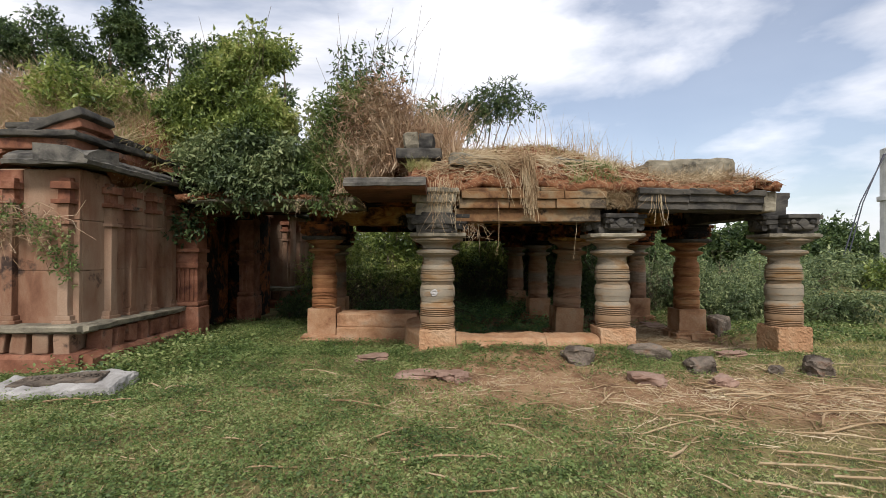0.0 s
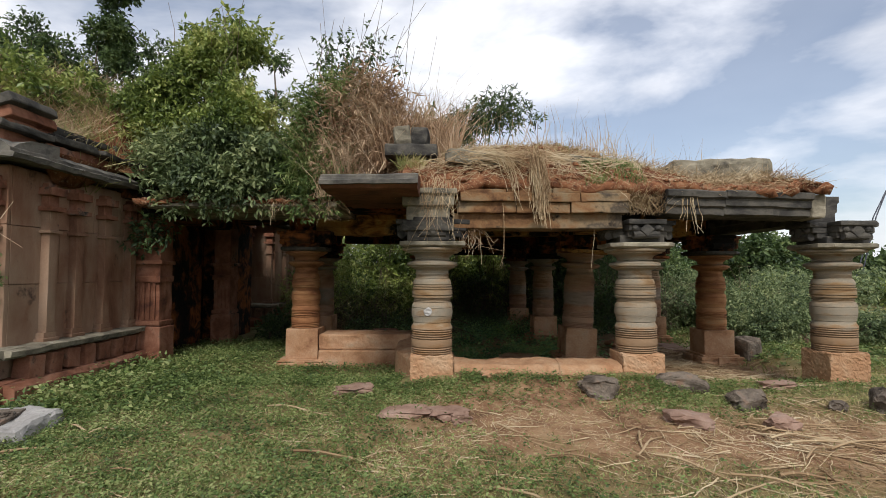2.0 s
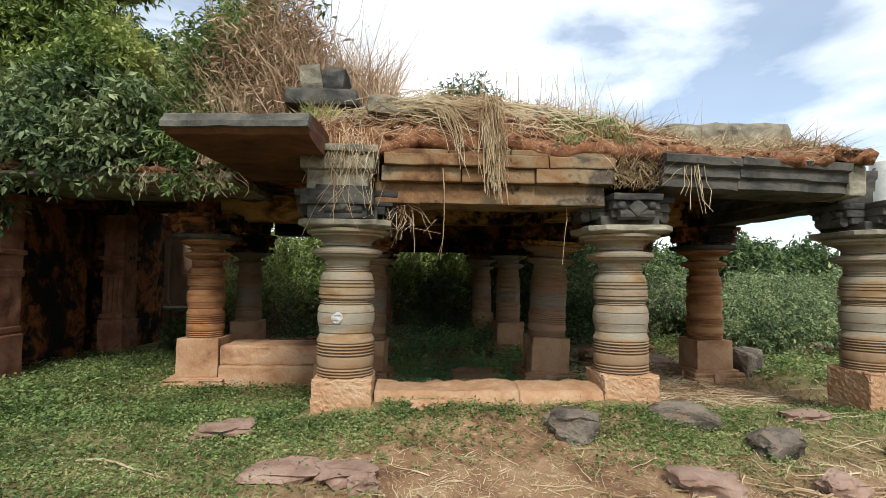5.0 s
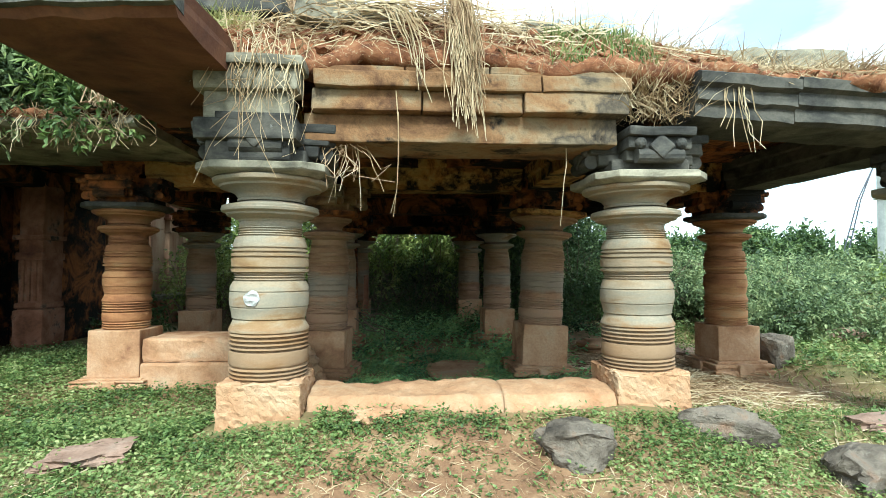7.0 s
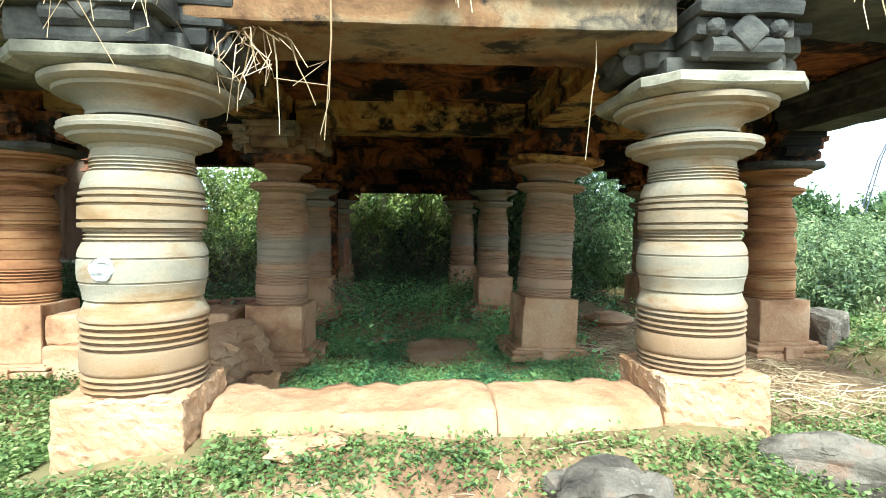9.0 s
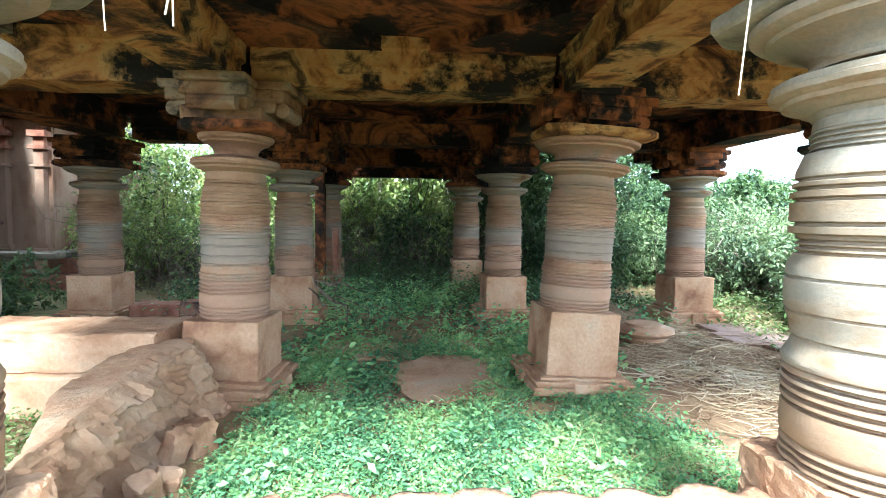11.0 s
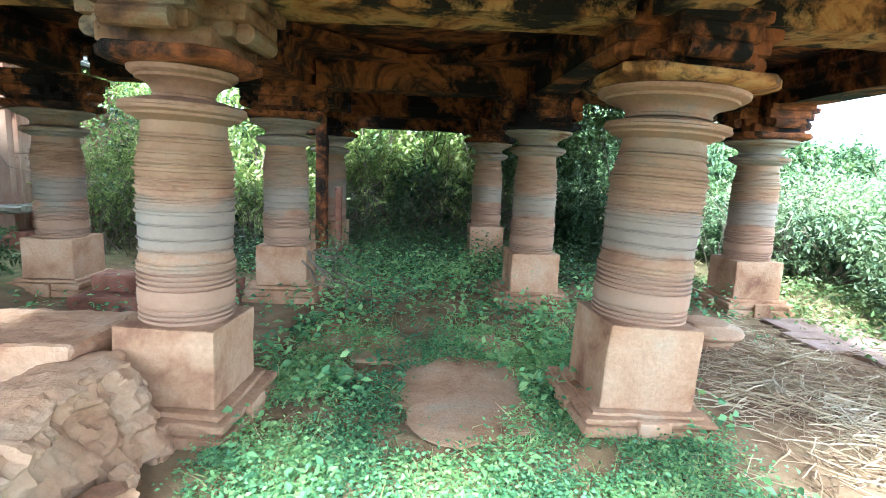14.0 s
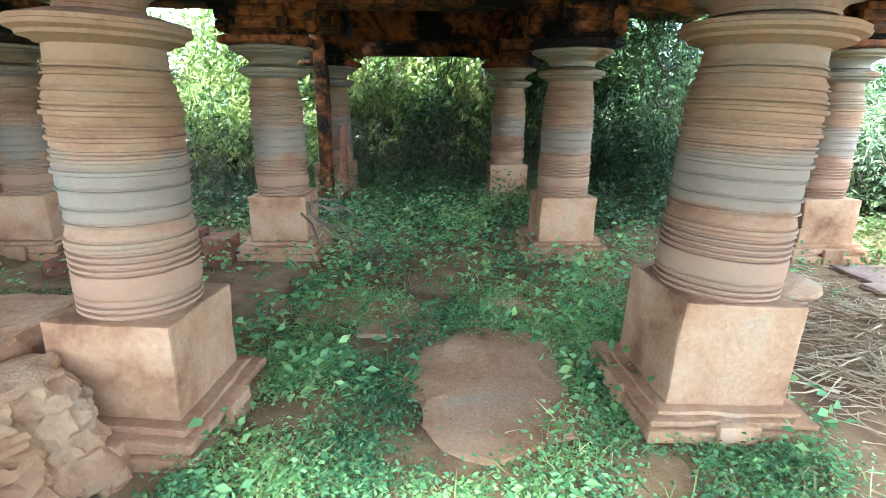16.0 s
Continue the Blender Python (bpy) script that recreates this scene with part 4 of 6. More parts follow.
def shrine(name, x, y, far_x, far_y, label, up=0.0, pil_front=(), pil_side=()):
    """A small shrine with its near corner at (x, y), front towards -y and one side towards +x."""
    ob = thing(name, (0, 0, 0), label, "shrine")
    part("core", block(bmesh.new(), (far_x, y + 0.06, -0.35), (x - 0.06, far_y, 2.75 + up), 0.02, 0.01, 0.6), WALL, ob)
    rnd = random.Random(5)
    for z0, z1 in ((0.52, 1.27), (1.276, 2.0), (2.006, 2.72)):
        a = x - 0.003
        while a > far_x:
            b = max(far_x, a - rnd.uniform(0.7, 1.1))
            part("wall_slab", block(bmesh.new(), (b + 0.006, y, z0 + up), (a, y + 0.058 - (0.02 if z0 > 1.9 and a < x - 0.4 else 0), z1 + up), 0.008, 0.004 if z0 < 1.9 else 0.012, 0.3), WALL if z0 < 1.9 or a > x - 0.4 else REDROCK, ob)
            a = b
        a = y + 0.062
        while a < far_y:
            b = min(far_y, a + rnd.uniform(0.6, 0.95))
            part("wall_slab", block(bmesh.new(), (x - 0.058, a, z0 + up), (x, b - 0.006, z1 + up), 0.008, 0.004, 0.3), WALL, ob)
            a = b
    for px in pil_front:
        pilaster(ob, px, y, 0.52 + up, 2.6 + up, 0, WALL)
    for py in pil_side:
        pilaster(ob, x, py, 0.52 + up, 2.6 + up, 1, WALL)
    part("ledge", sweep(bmesh.new(), LEDGE, (far_x, y - 0.18, 0.40 + up), (x + 0.19, y - 0.18, 0.40 + up), 30, 0.014, (0, -1, 0)), LICHEN, ob)
    part("ledge", sweep(bmesh.new(), LEDGE, (x + 0.16, y - 0.2, 0.402 + up), (x + 0.16, far_y, 0.402 + up), 30, 0.014, (1, 0, 0)), LICHEN, ob)
    dentils(ob, (x - 2.6, y - 0.12), (x + 0.05, y - 0.12), 9, 0.13 + up, 0.40 + up, WALL, 3)
    dentils(ob, (x + 0.12, y + 0.1), (x + 0.12, far_y - 0.2), 8, 0.13 + up, 0.40 + up, REDROCK, 4)
    part("footing", sweep(bmesh.new(), [(-0.3, -0.3), (0.16, -0.3), (0.15, 0.06), (0.11, 0.12), (-0.3, 0.13)], (far_x, y - 0.16, 0.0 + up), (x + 0.2, y - 0.16, 0.0 + up), 30, 0.02, (0, -1, 0)), REDROCK, ob)
    part("footing", sweep(bmesh.new(), [(-0.3, -0.3), (0.18, -0.3), (0.17, 0.06), (0.12, 0.12), (-0.3, 0.13)], (x + 0.16, y - 0.2, 0.002 + up), (x + 0.16, far_y, 0.002 + up), 30, 0.02, (1, 0, 0)), REDROCK, ob)
    part("cornice", sweep(bmesh.new(), CORNICE, (x - 0.85, y, 2.80 + up), (x + 0.30, y, 2.80 + up), 16, 0.014, (0, -1, 0)), EAVE, ob)
    for a, b in ((y - 0.36, y + 0.75), (y + 0.756, far_y - 0.75)):
        part("cornice", sweep(bmesh.new(), CORNICE, (x, a, 2.802 + up), (x, b, 2.802 + up), 16, 0.014, (1, 0, 0)), EAVE, ob)
    # stepped tiers above, slipping and broken
    for k, (ins, z0, z1, mt) in enumerate(((0.02, 3.02, 3.16, REDROCK), (-0.10, 3.16, 3.25, DARK), (0.26, 3.25, 3.36, REDROCK), (0.12, 3.36, 3.45, DARK), (0.55, 3.45, 3.58, DARK))):
        a = y + ins - 0.12
        j = 0
        while a < far_y - 0.3:
            b = min(far_y - 0.2, a + rnd.uniform(0.5, 0.9))
            part("tier_stone", block(bmesh.new(), (far_x if j == 0 and k > 9 else x - 1.1, a, z0 + up), (x - ins + rnd.uniform(-0.05, 0.06), b - 0.01, z1 + up + rnd.uniform(-0.01, 0.03)), 0.025, 0.016, 0.14, pose(0, 0, 0, rnd.uniform(-3, 2), rnd.uniform(-3, 3), rnd.uniform(-3, 3))), mt, ob)
            a = b
            j += 1
    # gable slabs falling away on the front
    for k, (z, mt, w) in enumerate(((3.40, DARK, 0.12), (3.26, REDROCK, 0.15), (3.11, REDROCK, 0.14))):
        bm = block(bmesh.new(), (-1.15, -0.16, -w / 2), (1.15, 0.6, w / 2), 0.02, 0.014, 0.14)
        o = part("gable_stone", bm, mt, ob)
        o.matrix_local = pose(x - 1.02 - 0.05 * k, y + 0.05 + 0.06 * k, z - 0.22 + up, 0, -19, 0)
    part("rubble_top", block(bmesh.new(), (far_x, y + 0.4, 2.7 + up), (x - 0.5, far_y, 3.35 + up), 0.25, 0.08, 0.25, None, 0.5), EARTH, ob)
    return ob


shrine("front_shrine", -5.2, 7.25, -9.5, 10.1, "stone shrine with pilasters, dark eave and broken roof tiers", 0.0, (-5.36, -6.15, -6.95, -7.8), (7.85, 8.35, 8.95, 9.6))
shrine("rear_shrine", -4.75, 15.8, -9.5, 20.0, "pale stone shrine with pilasters seen behind the hall", 0.0, (-4.9, -5.5, -6.1, -6.8), (16.5, 17.2, 18.0))


def wing():
    """The doorway wall that joins the front shrine and the hall."""
    ob = thing("carved_doorway", (0, 0, 0), "doorway with carved red stone jambs beside the shrine, its shade a dark wall", "doorway")
    for x0, x1, y0, y1 in ((-5.15, -4.72, 9.75, 10.15), (-4.95, -4.6, 12.3, 12.75)):
        bm = block(bmesh.new(), (x0, y0, -0.35), (x1, y1, 2.45), 0.02, 0.012, 0.12)
        block(bm, (x0 - 0.03, y0 - 0.06, -0.35), (x1 + 0.05, y1, 0.5), 0.02, 0.014, 0.12)
        block(bm, (x0 - 0.02, y0 - 0.05, 0.52), (x1 + 0.03, y1, 0.6), 0.02, 0.01, 0.12)
        block(bm, (x0 - 0.02, y0 - 0.05, 1.25), (x1 + 0.03, y1, 1.36), 0.02, 0.01, 0.12)
        block(bm, (x0 - 0.05, y0 - 0.08, 1.55), (x1 + 0.06, y1, 1.62), 0.02, 0.01, 0.12)
        for k in range(4):
            block(bm, (x0 + 0.06 + 0.09 * k, y0 - 0.035, 0.62), (x0 + 0.10 + 0.09 * k, y0 + 0.02, 1.24), 0.01, 0.006, 0.1)
        part("jamb", bm, REDROCK, ob)
    # dark stone closes the opening, its colour standing for the shade within
    part("lintel", block(bmesh.new(), (-5.2, 9.7, 2.36), (-4.6, 12.9, 2.62), 0.03, 0.015, 0.3), SOOT_SHADE, ob)
    part("wall", block(bmesh.new(), (-5.6, 10.16, -0.35), (-5.2, 12.28, 2.4), 0.03, 0.015, 0.3), SOOT_SHADE, ob)
    part("wall", block(bmesh.new(), (-5.4, 12.76, -0.35), (-4.9, 14.4, 2.6), 0.03, 0.015, 0.3), SOOT_SHADE, ob)
    part("roof_slab", block(bmesh.new(), (-5.3, 9.4, 2.64), (-3.21, 14.4, 2.8), 0.03, 0.015, 0.4), SOOT_SHADE, ob)


wing()


# ---- plants ----
def foliage(name, cen, twigs, per, size, material, parent, rng, spread=0.8, rise=0.25, wide=0.42):
    """Sprays of leaves on short twigs over a cloud of ellipsoids."""
    P, D = blobs(rng, cen, twigs)
    D = unit(D + spread * rng.normal(size=D.shape) + np.array([0, 0, rise]))
    t = rng.random((twigs, per, 1))
    Ln = size * per * 0.30
    Q = P[:, None, :] + D[:, None, :] * t * Ln
    Q = Q.reshape(-1, 3)
    d = (D[:, None, :] * 0.6 + rng.normal(size=(twigs, per, 3)) * 0.75 + np.array([0, 0, -0.25])).reshape(-1, 3)
    return leaf_mesh(name, Q, d, size, material, parent, rng, wide)


def limbs(base, cen, rng, r0, n=9):
    """A forked stem from the base towards the middles of the crown's masses."""
    bm = bmesh.new()
    for i in range(min(n, len(cen))):
        c = Vector(cen[i][:3])
        b = Vector(base)
        pts = []
        for k in range(7):
            t = k / 6
            p = b.lerp(c, t)
            p.z = b.z + (c.z - b.z) * t ** 0.8
            w = 0.12 * (c - b).length * math.sin(math.pi * t) * 0.6
            pts.append(p + Vector((rng.normal() * w * 0.4, rng.normal() * w * 0.4, 0)))
        tube(bm, pts, r0 * (1.0 if i == 0 else 0.55), r0 * 0.12, 6)
        for q in range(3):
            s = Vector(pts[3 + q])
            e = s + Vector((rng.normal() * cen[i][3] * 0.6, rng.normal() * cen[i][4] * 0.6, abs(rng.normal()) * cen[i][5] * 0.5))
            tube(bm, [s, s.lerp(e, 0.5) + Vector((0, 0, 0.05)), e], r0 * 0.22, r0 * 0.06, 4)
    return bm


def plant(name, base, cen, twigs, per, size, material, label, category, seed, r0=0.05, group="", rise=0.25, wide=0.42):
    rng = np.random.RandomState(seed)
    base = (base[0], base[1], base[2])
    ob = thing(name, base, label, category, group)
    inv = Matrix.Translation(-Vector(base))
    bm = limbs(base, cen, rng, r0)
    bmesh.ops.transform(bm, matrix=inv, verts=bm.verts[:])
    part("stem", bm, BARK, ob)
    c = [(a[0] - base[0], a[1] - base[1], a[2] - base[2], a[3], a[4], a[5]) for a in cen]
    foliage("crown", c, twigs, per, size, material, ob, rng, rise=rise, wide=wide)
    return ob


def cloud(rng, lo, hi, n, r):
    """Random overlapping masses within a box."""
    out = []
    for i in range(n):
        p = [rng.uniform(lo[k], hi[k]) for k in range(3)]
        s = r * rng.uniform(0.6, 1.25)
        out.append((p[0], p[1], p[2], s * rng.uniform(0.8, 1.2), s * rng.uniform(0.8, 1.2), s * rng.uniform(0.65, 1.0)))
    return out


def gz(x, y):
    return float(ground_z(x, y))


# the big bush that has grown over the hall's roof
def lumpy(cen, seed, n, r):
    """Adds small masses round the large ones, so that the outline is uneven."""
    rg = np.random.RandomState(seed)
    out = list(cen)
    for k in range(n):
        c = cen[rg.randint(len(cen))]
        d = rg.normal(size=3)
        d /= np.linalg.norm(d)
        q = r * rg.uniform(0.5, 1.2)
        out.append((c[0] + d[0] * c[3] * 1.05, c[1] + d[1] * c[4] * 1.05, c[2] + abs(d[2]) * c[5] * 1.1, q, q, q * 0.8))
    return out


cen = [(-4.9, 9.7, 3.9, 0.5, 0.45, 0.4), (-4.3, 9.6, 3.8, 0.5, 0.45, 0.4), (-3.6, 9.6, 3.8, 0.5, 0.45, 0.4), (-5.2, 9.8, 4.3, 0.35, 0.35, 0.25), (-4.6, 9.8, 4.4, 0.5, 0.4, 0.35), (-3.8, 9.8, 4.4, 0.45, 0.4, 0.4), (-3.2, 9.7, 4.0, 0.3, 0.3, 0.35), (-4.2, 9.9, 4.9, 0.42, 0.35, 0.3), (-3.6, 9.9, 4.9, 0.3, 0.3, 0.3), (-4.0, 10.0, 5.3, 0.25, 0.25, 0.25), (-3.5, 10.0, 5.35, 0.2, 0.2, 0.25)]
plant("roof_bush", (-3.9, 9.95, 2.75), lumpy([(a, b, c, d * 0.8, e * 0.8, f * 0.78) for a, b, c, d, e, f in cen], 81, 80, 0.24), 4300, 9, 0.08, GREEN, "large green leafy bush grown over the edge of the hall's roof", "bush", 21, 0.07)
cen = [(-4.1, 9.25, 2.8, 0.45, 0.32, 0.36), (-3.5, 9.2, 2.78, 0.45, 0.32, 0.36), (-3.0, 9.15, 2.82, 0.36, 0.28, 0.36), (-2.75, 9.2, 3.1, 0.25, 0.25, 0.3), (-4.5, 9.35, 3.15, 0.36, 0.32, 0.4), (-3.4, 9.3, 3.3, 0.45, 0.32, 0.36), (-4.0, 9.35, 3.35, 0.4, 0.3, 0.3)]
plant("roof_bush", (-3.5, 9.75, 2.7), lumpy(cen, 82, 40, 0.18), 2300, 8, 0.1, SAGE, "grey-green broad-leaved bush hanging over the side wing's eave", "bush", 22, 0.06)
cen = [(-4.1, 10.4, 5.5, 0.5, 0.4, 0.45), (-3.5, 10.4, 5.7, 0.35, 0.3, 0.4), (-4.5, 10.4, 5.6, 0.3, 0.3, 0.4), (-3.9, 10.4, 6.0, 0.3, 0.3, 0.25)]
plant("roof_sapling", (-3.9, 10.6, 3.1), cen, 260, 6, 0.11, GREEN, "thin sapling with sparse leaves on the roof", "sapling", 5, 0.03)
cen = [(-1.9, 9.9, 4.6, 0.45, 0.4, 0.7), (-1.5, 9.9, 5.2, 0.45, 0.4, 0.5), (-1.1, 9.9, 5.1, 0.5, 0.4, 0.5), (-1.9, 9.8, 5.4, 0.3, 0.3, 0.4), (-2.1, 9.6, 3.8, 0.4, 0.4, 0.6)]
plant("roof_sapling", (-1.6, 9.8, 3.1), cen, 200, 6, 0.085, DEEP, "twiggy sapling with small sparse leaves on the roof", "sapling", 6, 0.03)
cen = [(-2.0, 9.4, 3.4, 0.6, 0.4, 0.6), (-1.6, 9.2, 3.0, 0.5, 0.35, 0.45), (-2.3, 9.3, 3.0, 0.4, 0.35, 0.45), (-2.2, 9.5, 4.1, 0.35, 0.3, 0.45), (-2.0, 9.05, 2.5, 0.35, 0.15, 0.25)]
plant("roof_shrub", (-2.0, 9.5, 2.7), cen, 1000, 7, 0.085, WEED, "yellow-green shrub among the dry grass on the roof", "shrub", 7, 0.03)
cen = [(-4.95, 9.6, 1.9, 0.25, 0.3, 0.2), (-4.7, 9.5, 2.1, 0.3, 0.25, 0.25)]
plant("wall_creeper", (-4.9, 9.72, 2.3), cen, 90, 6, 0.09, DEEP, "dark creeper hanging over the wall joint", "creeper", 8, 0.012)


def tufts(name, rng, n, xr, yr, zf, length, width, material, label, lean=0.45, bend=0.5, category="grass"):
    x, y = rng.uniform(*xr, n), rng.uniform(*yr, n)
    P = np.stack([x, y, zf(x, y)], 1)
    D = np.stack([rng.normal(scale=lean, size=n), rng.normal(scale=lean, size=n), np.ones(n)], 1)
    ob = blade_mesh(name, P, D, length, width, material, None, rng, bend)
    tagged(ob, label, category, kind="stuff")
    return ob


rng = np.random.RandomState(31)
top = lambda x, y: roof_h(x, y) - 0.03
tufts("dry_grass", rng, 1300, (-1.9, -0.6), (8.75, 9.9), top, 1.1, 0.004, BROWNGRASS, "thick clump of tall dry brown grass on the roof", 0.3, 0.7)
cen = [(-1.0, 9.2, 3.5, 0.5, 0.4, 0.5), (-0.8, 9.1, 3.25, 0.45, 0.35, 0.4), (-1.35, 9.3, 3.9, 0.45, 0.4, 0.55), (-1.1, 9.4, 4.3, 0.4, 0.3, 0.4), (-1.7, 9.3, 3.3, 0.4, 0.35, 0.5), (-0.4, 9.0, 3.3, 0.4, 0.3, 0.25), (-0.9, 9.4, 3.9, 0.3, 0.3, 0.4)]
plant("dry_shrub", (-1.1, 9.4, 3.0), cen, 1250, 8, 0.15, BROWNGRASS, "dead brown shrub with drooping leaves on the roof", "shrub", 71, 0.02, wide=0.13)
cen = [(-1.9, 9.4, 3.9, 0.4, 0.35, 0.6), (-2.1, 9.4, 3.4, 0.4, 0.35, 0.5), (-1.6, 9.4, 4.4, 0.35, 0.3, 0.45), (-2.2, 9.2, 2.9, 0.35, 0.3, 0.35)]
plant("roof_shrub", (-1.9, 9.5, 2.9), cen, 900, 8, 0.12, WEED, "narrow-leaved green shrub beside dry grass on the roof", "shrub", 72, 0.02, wide=0.2)
tufts("dry_grass", rng, 900, (-0.9, 0.3), (8.4, 9.6), top, 0.8, 0.006, BROWNGRASS, "dry brown grass on the roof edge", 0.35, 0.5)
tufts("dry_grass", rng, 4200, (0.2, 5.2), (8.4, 10.5), top, 0.20, 0.005, STRAW, "short dry grass over the roof earth", 0.8, 0.9)
tufts("dry_grass", rng, 5200, (2.7, 5.15), (8.0, 9.3), top, 0.24, 0.005, STRAW, "matted dry grass over the roof's end", 0.9, 1.0)
tufts("dry_grass", rng, 170, (0.3, 4.6), (8.8, 10.2), top, 0.62, 0.004, STRAW, "sparse tall dry stalks along the roof ridge", 0.25, 0.35)
tufts("dry_grass", rng, 110, (2.2, 3.1), (8.5, 9.3), top, 0.5, 0.004, STRAW, "clump of tall dry stalks on the roof ridge", 0.22, 0.3)
tufts("dry_grass", rng, 1500, (-0.3, 5.1), (7.7, 8.15), top, 0.14, 0.0035, STRAW, "short dry grass fringing the roof edge", 1.0, 1.2)
tufts("green_grass", rng, 900, (1.95, 2.75), (7.76, 8.15), top, 0.13, 0.006, WEED, "fresh green tuft growing on the roof edge", 0.45, 0.6)
tufts("green_grass", rng, 900, (-0.2, 3.5), (8.2, 10.0), top, 0.14, 0.006, GRASS, "green grass in patches on the roof earth", 0.5, 0.6)
tufts("green_grass", rng, 260, (-0.55, -0.2), (7.9, 8.1), top, 0.15, 0.006, GRASS, "green tufts by the corner stack", 0.5, 0.6)
tufts("dry_grass", rng, 700, (2.4, 3.05), (7.7, 8.0), lambda x, y: np.full_like(x, 2.2) + 0.3 * rng.random(len(x)), 0.2, 0.0035, STRAW, "dry tangled grass over the pillar's bracket", 0.7, 1.0)


def bank_h(x, y):
    """Top of the overgrown heap on and behind the front shrine."""
    x, y = np.asarray(x, float), np.asarray(y, float)
    up = 3.2 + 1.35 * sstep(7.9, 11.0, y) + 0.5 * sstep(-5.6, -8.0, x) * sstep(8, 10, y)
    return up - 0.9 * sstep(-5.6, -4.9, x) + 0.06 * np.sin(3 * x + y) * np.sin(2.3 * y)


shz = lambda x, y: bank_h(x, y) - 0.05
tufts("dry_grass", rng, 7000, (-9.8, -5.5), (7.9, 11.0), shz, 0.5, 0.005, BROWNGRASS, "brown dry grass on the shrine's roof", 0.7, 0.9)
tufts("dry_grass", rng, 2600, (-9.8, -6.2), (7.9, 11.0), shz, 0.6, 0.005, STRAW, "pale dry grass on the shrine's roof", 0.7, 0.9)
tufts("green_grass", rng, 3600, (-8.0, -5.1), (8.4, 11.5), shz, 0.4, 0.007, GRASS, "green grass and weeds on the shrine's roof", 0.6, 0.8)
cen = cloud(np.random.RandomState(2), (-7.6, 9.2, 3.6), (-5.1, 12.0, 4.6), 16, 0.42)
plant("roof_shrub", (-6.5, 11.5, 2.9), cen, 2200, 7, 0.10, GREEN, "pale green shrubs covering the shrine's roof", "shrub", 9, 0.03)

# wall under the roof plants, between shrine and hall


def build_bank():
    xs, ys = np.arange(-11, -4.89, 0.15), np.arange(7.75, 15.1, 0.15)
    X, Y = np.meshgrid(xs, ys)
    Z = bank_h(X, Y)
    rim = (X < -10.8) | (X > -5.0) | (Y > 14.9) | (Y < 7.8)
    Z = np.where(rim & (Y > 10.2), 2.6, np.where(rim, 3.0, Z))
    nx, ny = len(xs), len(ys)
    i = (np.arange(ny - 1)[:, None] * nx + np.arange(nx - 1)[None]).ravel()
    ob = smooth(from_arrays("roof_bank", np.stack([X, Y, Z], -1).reshape(-1, 3), np.stack([i, i + 1, i + nx + 1, i + nx], 1), EARTH))
    tagged(ob, "overgrown bank of earth on the shrine's roof", "bank", kind="structure")
    ob = thing("core_wall", (0, 0, 0), "plain dark masonry closing the shrine's rear", "wall", kind="structure")
    part("masonry", block(bmesh.new(), (-10.9, 10.15, -0.3), (-5.45, 15.0, 2.9), 0.1, 0.05, 0.4), SOOT_SHADE, ob)


build_bank()


def stalks(name, rng, starts, steps, material, label, r=0.004, category="straw", sag=0.25, wob=0.05):
    """Thin stalks, each a bent thread from a start along a step."""
    bm = bmesh.new()
    for s, d in zip(starts, steps):
        s, d = Vector(s), Vector(d)
        pts = [s + d * t + Vector((0, 0, -sag * t * t * d.length)) + Vector(rng.normal(size=3)) * wob * d.length * (0.3 + t) * 0.5 for t in (0, 0.25, 0.5, 0.75, 1.0)]
        tube(bm, pts, r * rng.uniform(0.7, 1.4), r * 0.5, 3)
    ob = part(name, bm, material)
    tagged(ob, label, category, kind="stuff")
    return ob


